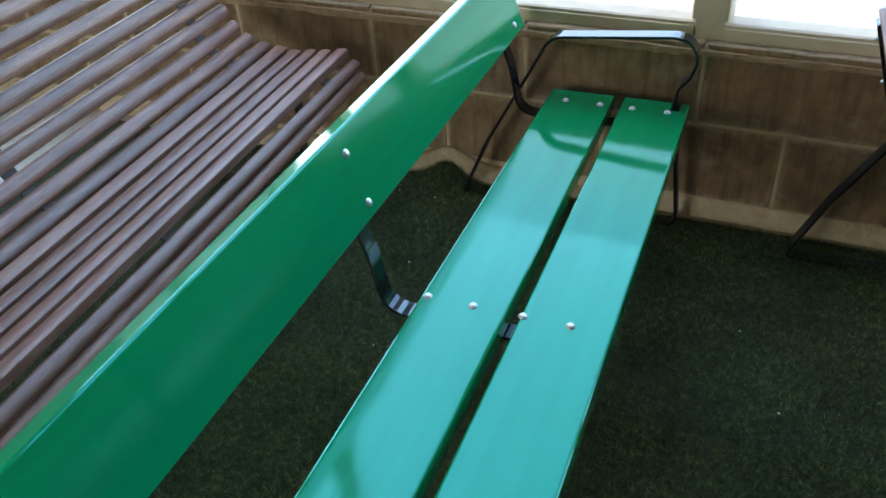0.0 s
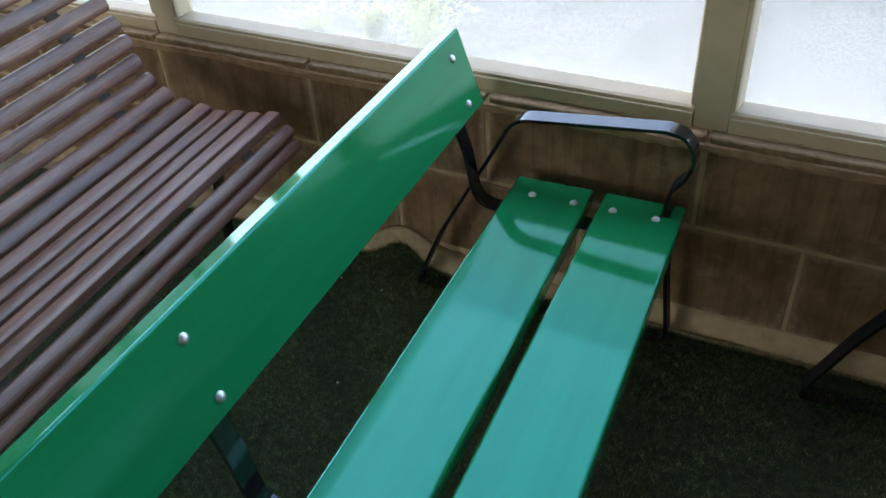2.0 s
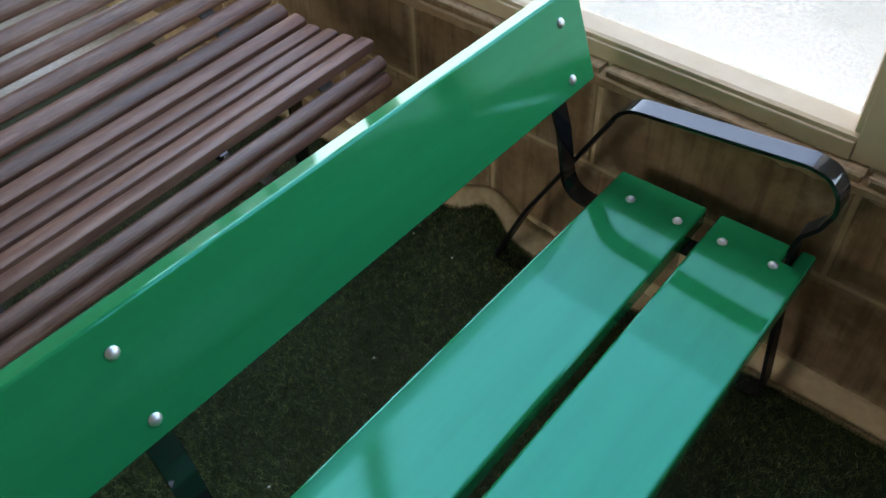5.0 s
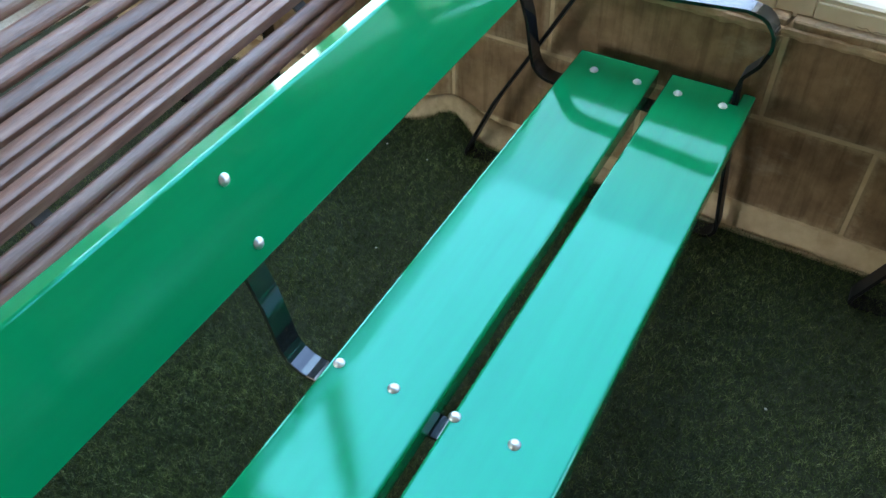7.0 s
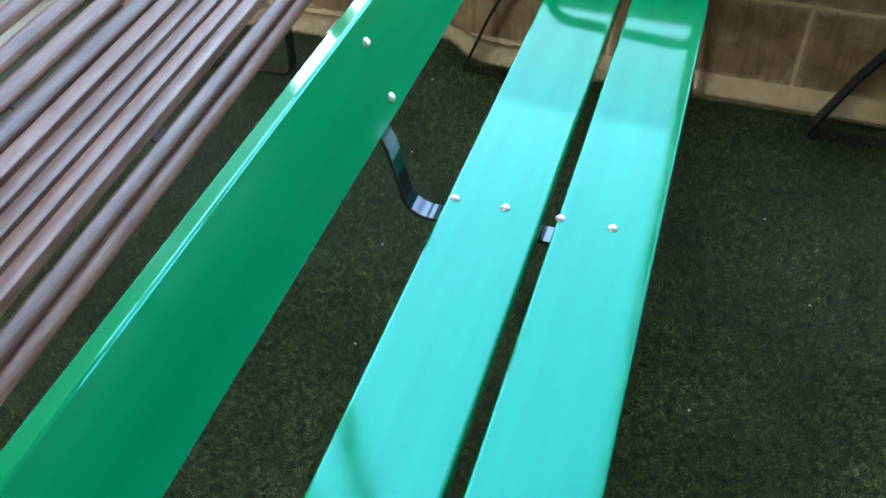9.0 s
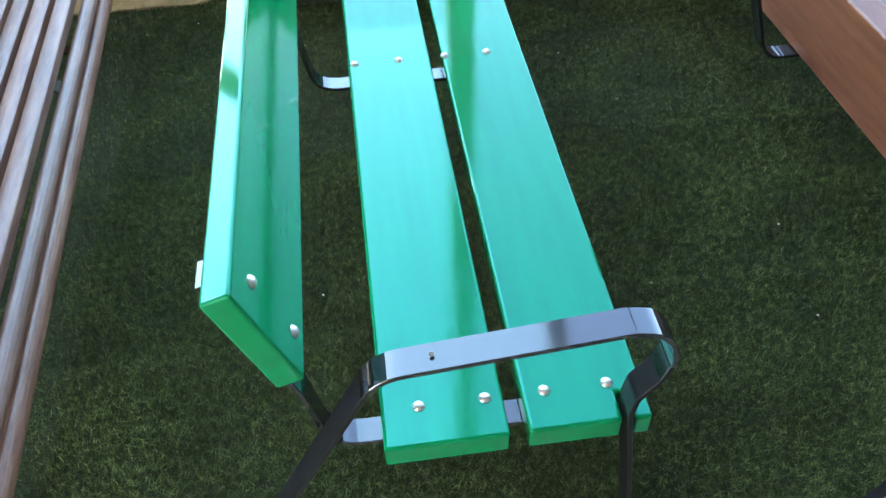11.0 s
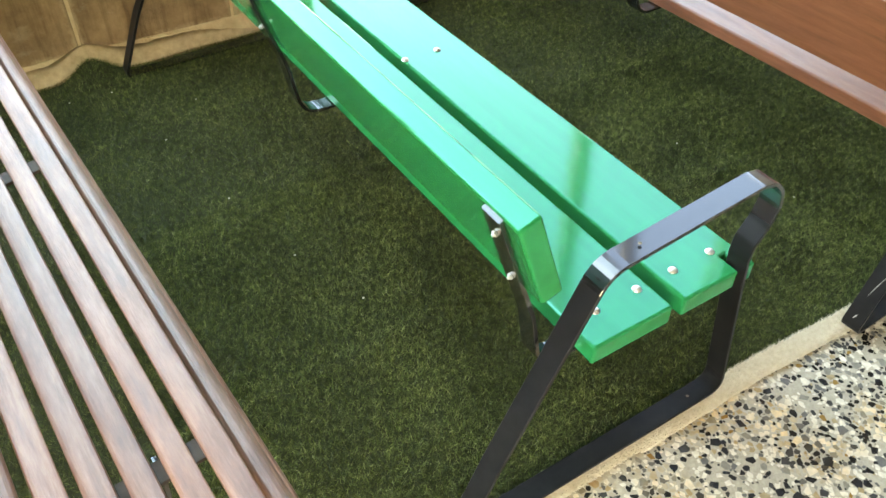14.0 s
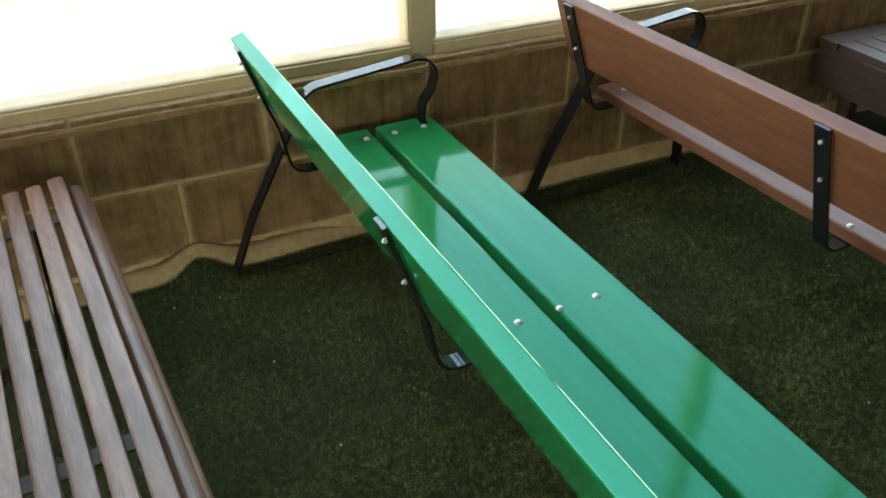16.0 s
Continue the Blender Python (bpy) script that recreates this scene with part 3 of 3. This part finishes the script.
def plank_bench(name, label, m, wood, group, thick=0.055, back_low=-0.163, near_end=-1.205, far_end=1.227, back_shift=(0, 0), scuffed=False):
    """Two wide seat planks and one back plank on bent flat-bar frames."""
    top = 0.430
    back_at = BACK_P + Vector((back_shift[0], 0, back_shift[1]))
    bench = thing(name, label, "bench", m, group)
    mid = (near_end + far_end) / 2
    half = (far_end - near_end) / 2
    sx0, sx1, sd = 0.242, 0.262, 0.060
    part("seat_board", plate([(-0.190, -half), (0.037, -half), (0.037, half), (-0.190, half)], -thick, 0, 0.007), wood, bench).location = (0, mid, top)
    notched = [(0.071, -half), (sx0, -half), (sx0, -half + sd), (sx1, -half + sd), (sx1, -half), (0.297, -half),
               (0.297, half), (sx1, half), (sx1, half - sd), (sx0, half - sd), (sx0, half), (0.071, half)]
    part("seat_board", plate(notched, -thick, 0, 0.007), wood, bench, "seat plank notched at both ends").location = (0, mid, top)
    # back plank, lying against the leaning straps
    tilt = math.atan2(0.324, 0.946)
    back = part("back_board", plate([(-0.05, 0.012 - half), (0.0, 0.012 - half), (0.0, half), (-0.05, half)], back_low, 0.064, 0.006), wood, bench)
    back.matrix_basis = Matrix.Translation(back_at + Vector((0, mid, 0))) @ Matrix.Rotation(-tilt, 4, "Y")
    rows_y = (near_end + 0.083, 0.0, far_end - 0.085)
    for k, y in enumerate(rows_y):
        foot = back_at - BACK_N * 0.0555
        a, b = foot + BACK_U * 0.058, foot - BACK_U * 0.26
        path = [(a.x, a.z), (b.x, b.z), (-0.284, top - thick - 0.0055), (0.262, top - thick - 0.0055)]
        part("support_strap", strap(path, [0, 0.2, 0.075, 0], y, 0.052, 0.010), BLACK, bench, "bent black flat-bar strap under the seat and up the back")
        for x in (-0.171, -0.050, 0.078, 0.196):
            dx = {-0.171: 0.052, -0.050: 0.053, 0.078: 0.036, 0.196: 0.036}[x] if k != 1 else 0.0
            linked("bolt_head", BOLT, bench, pose(x + dx, y, top))
        for u in (0.008, -0.126):
            p = back_at + BACK_U * u
            linked("bolt_head", BOLT, bench, Matrix.Translation((p.x, y, p.z)) @ BACK_N.to_track_quat("Z", "Y").to_matrix().to_4x4())
            q = p - BACK_N * 0.0605
            linked("nut", NUT, bench, Matrix.Translation((q.x, y, q.z)) @ (-BACK_N).to_track_quat("Z", "Y").to_matrix().to_4x4())
    for y, lean, sole in ((near_end + 0.025, -0.025, -0.014), (far_end - 0.029, 0.0, -0.0425)):
        loop = [(-0.535, sole), (-0.433, 0.195), (-0.298, 0.440), (-0.188, 0.643), (0.225, 0.681), (0.272, 0.672), (0.300, 0.636),
                (0.306, 0.597), (0.288, 0.545), (0.256, 0.503), (0.249, 0.462), (0.252, 0.420), (0.303, sole)]
        rad = [0.022, 0.5, 0.5, 0.085, 0.05, 0.05, 0.05, 0.05, 0.05, 0.03, 0.03, 0.1, 0.045]
        bent = strap(loop, rad, y, 0.056, 0.010, closed=True)
        for v in bent.verts:
            v.co.y += lean * (1 - v.co.z / 0.668)
        frame_part = part("end_frame", bent, BLACK, bench, "black flat bar bent into armrest, legs and foot")
        frame_part.data.materials.append(SATIN_BLACK)
        for p in frame_part.data.polygons:
            p.material_index = 0 if p.center.z > 0.57 else 1
        for hx, hz in ((-0.095, 0.6625), (-0.470, -0.0088), (0.205, -0.0088)) if lean < 0 else ():
            linked("screw_hole", HOLE, frame_part, pose(hx, y + lean * (1 - hz / 0.668), hz))
        if scuffed and lean < 0:
            along = Vector((0.102, 0, 0.209)).normalized()
            outward = Vector((-along.z, 0, along.x))
            for start, end, wide, slant in ((0.115, 0.205, 0.0020, -0.018), (0.040, 0.056, 0.0050, -0.006)):
                bm, last = bmesh.new(), None
                for i in range(9):
                    u = i / 8
                    p = Vector((-0.535, 0, sole)) + along * (start + (end - start) * u) + outward * 0.0053
                    at_y = y + lean * (1 - p.z / 0.668) + 0.004 + slant * u + 0.0012 * noise.noise(Vector((u * 6, start * 50, 0)))
                    w = wide * math.sin(math.pi * (0.08 + 0.84 * u)) * (0.8 + 0.4 * noise.noise(Vector((u * 9, 3, start))))
                    pair = [bm.verts.new((p.x, at_y - w / 2, p.z)), bm.verts.new((p.x, at_y + w / 2, p.z))]
                    if last:
                        bm.faces.new((last[0], last[1], pair[1], pair[0]))
                    last = pair
                part("paint_scratch", bm, STEEL, frame_part, "bare metal scratch in the paint")
    return bench


plank_bench("park_bench", "bench of glossy green planks on black bent flat-bar frames", pose(0, 0, 0), GREEN, "plank benches")
plank_bench("park_bench", "bench of varnished reddish-brown planks on black bent flat-bar frames", pose(1.258, -0.06, 0, 0, 0, 1.8), BROWN, "plank benches", 0.045, -0.212, back_shift=(-0.018, -0.016), scuffed=True)


# ---------------------------------------------------------------- slatted bench
def slat_mesh(name, width, thick, length, mat, crown):
    """One slat: flat below, crowned above, with eased edges."""
    prof = [(-width / 2, -thick), (width / 2, -thick), (width / 2, -crown)]
    for k in range(1, 8):
        a = math.pi * k / 8
        prof.append((width / 2 * math.cos(a) * 0.985, -crown + crown * math.sin(a)))
    prof.append((-width / 2, -crown))
    bm = bmesh.new()
    ends = []
    for y in (-length / 2, length / 2):
        ends.append([bm.verts.new((x, y, z)) for x, z in prof])
    n = len(prof)
    for k in range(n):
        bm.faces.new((ends[0][k], ends[0][(k + 1) % n], ends[1][(k + 1) % n], ends[1][k]))
    bm.faces.new(ends[0])
    bm.faces.new(ends[1])
    bmesh.ops.recalc_face_normals(bm, faces=bm.faces)
    me = bpy.data.meshes.new(name)
    bm.to_mesh(me)
    bm.free()
    me.materials.append(mat)
    me.materials.append(END_GRAIN)
    for p in me.polygons:
        if abs(p.normal.y) > 0.9:
            p.material_index = 1
    return me


slatted = thing("slatted_bench", "curved slatted bench of oiled purple-brown hardwood on a dark frame", "bench", pose(-0.908, 0.005, 0, 0, 0, 2.3))
PROFILE = [(0.010, 0.398), (-0.016, 0.455), (-0.078, 0.497), (-0.146, 0.491), (-0.213, 0.484), (-0.280, 0.478), (-0.347, 0.481), (-0.414, 0.497), (-0.476, 0.524), (-0.524, 0.566), (-0.555, 0.622), (-0.576, 0.686)]
while len(PROFILE) < 21:
    (ax, az), k = PROFILE[-1], len(PROFILE)
    PROFILE.append((ax - 0.020 - 0.0005 * k, az + 0.064))
ANGLES = [64, 32]
SLAT = slat_mesh("slat", 0.049, 0.032, 2.43, SLAT_WOOD, 0.006)
NOSE_SLAT = slat_mesh("nose_slat", 0.044, 0.030, 2.43, SLAT_WOOD, 0.014)
BACK_SLAT = slat_mesh("back_slat", 0.054, 0.034, 2.43, SLAT_WOOD, 0.016)
random.seed(21)
under = []
for i, (x, z) in enumerate(PROFILE):
    if i < 2:
        a = ANGLES[i]
    else:
        p, q = PROFILE[max(i - 1, 2)], PROFILE[min(i + 1, len(PROFILE) - 1)]
        a = -math.degrees(math.atan2(q[1] - p[1], -(q[0] - p[0])))
    turn = math.radians(a)
    # outward normal of the slat's crowned face
    linked("slat", NOSE_SLAT if i < 2 else SLAT if i < 7 else BACK_SLAT, slatted, Matrix.Translation((x, random.uniform(-0.008, 0.008), z + random.uniform(-0.0015, 0.0015))) @ Matrix.Rotation((turn if i < 2 else -turn) + math.radians(random.uniform(-1.5, 1.5)), 4, "Y"))
    nrm = Matrix.Rotation(turn if i < 2 else -turn, 3, "Y") @ Vector((0, 0, -1))
    under.append((x + nrm.x * 0.035, z + nrm.z * 0.035))
for y in (-1.02, 0.0, 1.02):
    part("curved_bearer", strap(under[1:], [0.02] * (len(under) - 1), y, 0.050, 0.009), BEARER_PAINT, slatted, "dark flat-bar bearer under the slats")
for y in (-1.0, 1.0):
    part("leg_frame", strap([(-0.175, 0.445), (-0.20, -0.036), (-0.66, -0.036), (-0.47, 0.44)], [0, 0.05, 0.05, 0], y, 0.05, 0.010), BLACK, slatted, "dark flat-bar leg")


# ---------------------------------------------------------------- low slatted bench by the wall
low = thing("low_bench", "low dark-stained slatted wooden bench against the block wall", "bench", pose(2.235, -0.06, 0, 0, 0, -1.5))
part("end_board", box(0.0, 0.62, 1.09, 1.20, 0.405, 0.440, 0.004), DARK_WOOD, low)
part("end_board", box(0.0, 0.62, -1.20, -1.09, 0.405, 0.440, 0.004), DARK_WOOD, low)
plank = box(-0.0455, 0.0455, -1.088, 1.088, 0, 0.035, 0.004)
plank_me = bpy.data.meshes.new("plank")
plank.to_mesh(plank_me)
plank.free()
plank_me.materials.append(DARK_WOOD)
for k in range(6):
    linked("plank", plank_me, low, pose(0.0525 + 0.103 * k, 0, 0.405))
part("side_board", box(0.004, 0.030, -1.19, 1.19, 0.215, 0.404, 0.003), DARK_WOOD, low)
part("side_board", box(0.590, 0.616, -1.19, 1.19, 0.215, 0.404, 0.003), DARK_WOOD, low)
for y in (-1.0, 1.0):
    for x in (0.036, 0.534):
        part("leg", box(x, x + 0.05, y - 0.035, y + 0.035, -0.03, 0.404, 0.004), DARK_WOOD, low)
part("support_strap", strap([(-0.008, 0.43), (-0.006, 0.235), (0.16, 0.235)], [0, 0.04, 0], 0.49, 0.05, 0.009), BLACK, low, "bent grey flat-bar strap")
part("support_strap", strap([(-0.008, 0.43), (-0.006, 0.235), (0.16, 0.235)], [0, 0.04, 0], 0.10, 0.05, 0.009), BLACK, low, "bent grey flat-bar strap")


# ---------------------------------------------------------------- turf edges
def wall_face(x):
    """The line of the block wall at the floor."""
    return 1.276 - 0.0393 * (x - 0.25)


def turf_north(x):
    """The edge of the turf by the block wall."""
    y = 1.250 - 0.020 * x + 0.012 * noise.noise(Vector((x * 1.3, 2, 0)))
    y += 0.030 * math.exp(-((x + 0.64) / 0.08) ** 2) - 0.012 * math.exp(-((x + 0.40) / 0.12) ** 2)
    return min(y, wall_face(x) - 0.020)


def turf_south(x):
    return -1.198 - 0.050 * max(0.0, x - 0.45)


ribbon = bmesh.new()
last = None
for i in range(281):
    x = -2.2 + 5.6 * i / 280
    hump = math.exp(-((x + 0.64) / 0.095) ** 2)
    fade = 1 - 0.88 * max(0.0, min(1.0, (x + 0.2) / 0.4))
    lift = (0.030 + 0.050 * hump + 0.012 * noise.noise(Vector((x * 2.2, 0, 7)))) * fade
    y0, y1 = turf_north(x), wall_face(x)
    pts = [(x, y0 - 0.012, FLOOR + 0.002 + 0.03 * hump), (x, y0 - 0.003, FLOOR + 0.012 + 0.066 * hump), (x, y0 + 0.006, FLOOR + 0.022 * fade + 0.080 * hump),
           (x, y0 * 0.5 + y1 * 0.5, FLOOR + lift + 0.020 * fade + 0.02 * hump), (x, y1, FLOOR + lift + 0.040 * fade), (x, y1 + 0.004, FLOOR)]
    ring = [ribbon.verts.new(p) for p in pts]
    if last:
        for k in range(6):
            ribbon.faces.new((last[k], last[(k + 1) % 6], ring[(k + 1) % 6], ring[k]))
    last = ring
tagged(mesh_object("turf_edge", ribbon, BACKING, smooth=True), "turned-up cream backing of the turf, rumpled along the wall", "carpet edge", kind="structure")

# cream fringe along the terrazzo
fringe = thing("carpet_fringe", "shaggy cream carpet strip along the terrazzo edge", "carpet strip")
base = bmesh.new()
last = None
for i in range(201):
    x = -0.95 + 4.6 * i / 200
    y0 = turf_south(x)
    w = 0.060 if x > 0.0 else 0.050
    w += 0.004 * noise.noise(Vector((x * 14, 0, 0)))
    pts = [(x, y0, FLOOR), (x, y0, FLOOR + 0.012), (x, y0 - w * 0.3, FLOOR + 0.019), (x, y0 - w * 0.75, FLOOR + 0.017), (x, y0 - w, FLOOR + 0.002), (x, y0 - w, FLOOR - 0.001)]
    ring = [base.verts.new(p) for p in pts]
    if last:
        for k in range(6):
            base.faces.new((last[k], last[(k + 1) % 6], ring[(k + 1) % 6], ring[k]))
    last = ring
part("backing", base, FRINGE, fringe)


def tufts(name, count, place, tall, wide, lean, mat, seed):
    """Many small bent blades in one mesh, each a narrow triangle pair."""
    rng = np.random.default_rng(seed)
    p = place(rng, count)
    n = len(p)
    a = rng.uniform(0, 2 * np.pi, n)
    h = rng.uniform(0.55, 1.15, n) * tall
    w = rng.uniform(0.7, 1.3, n) * wide
    le = rng.uniform(0.3, 1.0, n) * lean * h
    b = rng.uniform(0, 2 * np.pi, n)
    side = np.stack([np.cos(a), np.sin(a), np.zeros(n)], 1) * w[:, None] / 2
    tip = p + np.stack([np.cos(b) * le, np.sin(b) * le, h], 1)
    verts = np.empty((n, 3, 3))
    verts[:, 0], verts[:, 1], verts[:, 2] = p - side, p + side, tip
    me = bpy.data.meshes.new(name)
    me.vertices.add(3 * n)
    me.vertices.foreach_set("co", verts.ravel())
    me.loops.add(3 * n)
    me.loops.foreach_set("vertex_index", np.arange(3 * n, dtype=np.int32))
    me.polygons.add(n)
    me.polygons.foreach_set("loop_start", np.arange(0, 3 * n, 3, dtype=np.int32))
    me.update(calc_edges=True)
    me.materials.append(mat)
    return me


def crease(x, y):
    """Ridges where the turf's rows were folded."""
    out = np.zeros_like(x)
    for c in (0.76, 0.13, -0.56):
        out += np.exp(-((y - c - 0.03 * np.sin(x * 2.1)) / 0.022) ** 2)
    return out


def on_turf(rng, n):
    x = rng.uniform(-1.75, 2.6, n)
    y = rng.uniform(-1.40, 1.42, n)
    keep = rng.uniform(0, 1, n) < np.where(y < 0.2, 1.0, 0.62) * np.where((x > -1.0) & (x < 1.9), 1.0, 0.5)
    x, y = x[keep], y[keep]
    south_edge = -1.198 - 0.050 * np.maximum(0.0, x - 0.45)
    north_edge = np.array([turf_north(float(q)) for q in np.linspace(-1.8, 2.7, 400)])
    ok = (y > south_edge) & (y < np.interp(x, np.linspace(-1.8, 2.7, 400), north_edge))
    x, y = x[ok], y[ok]
    hump = 0.060 * np.exp(-((x + 0.64) / 0.085) ** 2) * np.clip((y - 1.13) / 0.13, 0, 1)
    return np.stack([x, y, FLOOR + 0.003 + 0.010 * crease(x, y) + hump], 1)


def on_fringe(rng, n):
    x = rng.uniform(-0.95, 2.4, n)
    u = rng.uniform(0, 1, n)
    y0 = -1.198 - 0.050 * np.maximum(0.0, x - 0.45)
    w = np.where(x > 0.0, 0.060, 0.052)
    return np.stack([x, y0 - u * w, FLOOR + 0.012 + 0.016 * u * (1 - u) - 0.008 * u ** 4], 1)


turf = bmesh.new()
grid = []
for j in range(55):
    row = []
    for i in range(180):
        x = -2.4 + 5.8 * i / 179
        y0, y1 = turf_south(x) - 0.001, turf_north(x)
        y = y0 + (y1 - y0) * j / 54
        hump = 0.060 * math.exp(-((x + 0.64) / 0.085) ** 2) * max(0.0, min(1.0, (y - 1.13) / 0.13))
        row.append(turf.verts.new((x, y, FLOOR + 0.002 + hump + 0.008 * float(crease(np.array([x]), np.array([y]))[0]))))
    grid.append(row)
for r0, r1 in zip(grid, grid[1:]):
    for k in range(179):
        turf.faces.new((r0[k], r0[k + 1], r1[k + 1], r1[k]))
tagged(mesh_object("turf_base", turf, TURF_BASE, smooth=True), "dark green base of the artificial turf", "turf", kind="structure")
tagged(new("turf_blades", tufts("turf_blades", 1300000, on_turf, 0.015, 0.0019, 1.3, TURF, 3)), "short dark green blades of artificial turf", "turf", kind="stuff")
tagged(part_ob := new("fringe", tufts("fringe", 90000, on_fringe, 0.009, 0.0042, 1.6, FRINGE, 8)), kind="stuff")
part_ob.parent = fringe

# small pale scraps lying on the turf
random.seed(77)
SPOTS = [(-0.420, -0.145), (-0.486, 0.225), (1.135, -0.790), (0.584, 0.645), (0.984, -0.695), (0.581, -0.517), (-0.62, 1.08), (-0.78, 1.09), (-0.33, -0.42), (0.72, 0.33), (1.02, -0.35), (0.45, -0.10), (-0.55, 0.66), (-0.36, 0.86)]
for x, y in SPOTS:
    bm = bmesh.new()
    bmesh.ops.create_icosphere(bm, subdivisions=1, radius=0.0040)
    for v in bm.verts:
        v.co = Vector((v.co.x * random.uniform(0.7, 1.4), v.co.y * random.uniform(0.6, 1.2), v.co.z * 0.45))
    ob = mesh_object("scrap", bm, PAPER)
    ob.location = (x, y, -0.030)
    tagged(ob, "tiny pale scrap lying on the turf", "litter", "scraps on the turf")

# ---------------------------------------------------------------- blocks of the low wall
bm = box(-0.3115, 0.3115, -0.009, 0.03, -0.1455, 0.1455)
bmesh.ops.subdivide_edges(bm, edges=[e for e in bm.edges if abs(e.verts[0].co.x - e.verts[1].co.x) > 0.1], cuts=5)
random.seed(3)
block_meshes = []
for k in range(4):
    b2 = bm.copy()
    for v in b2.verts:
        j = Vector((random.uniform(-1, 1), random.uniform(-1, 1) * 0.5, random.uniform(-1, 1))) * 0.0022
        v.co += j
    front = [e for e in b2.edges if all(v.co.y < 0 for v in e.verts) and e.calc_face_angle(0) > 0.5]
    bmesh.ops.bevel(b2, geom=front, offset=0.004, segments=1, affect="EDGES")
    me = bpy.data.meshes.new("block")
    b2.to_mesh(me)
    b2.free()
    me.materials.append(BLOCK)
    block_meshes.append(me)
bm.free()
for course, (z, first) in enumerate(((0.121, -0.651), (0.424, -0.953))):
    k = -5
    while True:
        x = first + 0.635 * (k + 0.5)
        k += 1
        if x - 0.32 < WEST:
            continue
        if x + 0.32 > EAST:
            break
        linked("block", block_meshes[(k * 3 + course) % 4], wall_north, pose(x, NORTH + 0.006, z + 0.030))

# ---------------------------------------------------------------- terrazzo chips
random.seed(9)


def chip_outline(r):
    n = random.choice((4, 5, 5, 6))
    st, sq, tw = random.uniform(0, math.tau), random.uniform(0.55, 1.0), random.uniform(0, math.tau)
    pts = []
    for k in range(n):
        a = st + (k + random.uniform(-0.36, 0.36)) * math.tau / n
        x, y = r * math.cos(a) * random.uniform(0.85, 1.1), r * sq * math.sin(a) * random.uniform(0.85, 1.1)
        pts.append((x * math.cos(tw) - y * math.sin(tw), x * math.sin(tw) + y * math.cos(tw)))
    return pts


def chip_into(verts, faces, outline, cx, cy, h):
    n, s = len(outline), len(verts)
    verts += [(cx + x, cy + y, FLOOR - 0.001) for x, y in outline]
    verts += [(cx + x, cy + y, FLOOR + h * 0.6) for x, y in outline]
    verts += [(cx + x * 0.93, cy + y * 0.93, FLOOR + h) for x, y in outline]
    for k in range(n):
        q = (k + 1) % n
        faces.append((s + k, s + q, s + n + q, s + n + k))
        faces.append((s + n + k, s + n + q, s + 2 * n + q, s + 2 * n + k))
    faces.append(tuple(s + 2 * n + k for k in range(n)))


placed, grid_of = [], {}


def free_spot(x, y, r):
    gx, gy = int(x // 0.05), int(y // 0.05)
    for i in (-1, 0, 1):
        for j in (-1, 0, 1):
            for px, py, pr in grid_of.get((gx + i, gy + j), ()):
                if (px - x) ** 2 + (py - y) ** 2 < (0.70 * (pr + r)) ** 2:
                    return False
    return True


for r_lo, r_hi, tries in ((0.013, 0.018, 2200), (0.009, 0.013, 20000), (0.006, 0.009, 60000), (0.0032, 0.006, 90000)):
    for _ in range(tries):
        x, y, r = random.uniform(-1.0, 2.1), random.uniform(-2.35, -1.24), random.uniform(r_lo, r_hi)
        if y > turf_south(x) - 0.055 or (y < -2.0 and r < 0.008):
            continue
        if free_spot(x, y, r):
            placed.append((x, y, r))
            grid_of.setdefault((int(x // 0.05), int(y // 0.05)), []).append((x, y, r))

big = sorted((c for c in placed if c[2] > 0.010 and 0.0 < c[0] < 1.15), key=lambda c: -c[1])[:300]
chosen = set(big)
shapes = []
for k in range(24):
    v, f = [], []
    chip_into(v, f, chip_outline(1.0), 0, 0, 0.0)
    n = len(v) // 3
    v = [(x, y, z) for (x, y, _), z in zip(v, [-0.001] * n + [0.0005] * n + [0.0009] * n)]
    me = bpy.data.meshes.new("chip")
    me.from_pydata(v, [], f)
    me.materials.append(CHIP)
    shapes.append(me)
for k, (x, y, r) in enumerate(big):
    ob = new("chip", shapes[k % 24])
    ob.parent = floor
    ob.matrix_basis = Matrix.LocRotScale((x, y, FLOOR), Euler((0, 0, random.uniform(0, 6.28))), (r, r, 1))
verts, faces = [], []
for c in placed:
    if c not in chosen:
        chip_into(verts, faces, chip_outline(c[2] * 1.06), c[0], c[1], random.uniform(0.0006, 0.0012))
me = bpy.data.meshes.new("chips")
me.from_pydata(verts, [], faces)
me.materials.append(CHIP_JOINED)
ob = new("chips", me)
ob.parent = floor
tagged(ob, "black, grey and cream stone chips set in cement", kind="stuff")
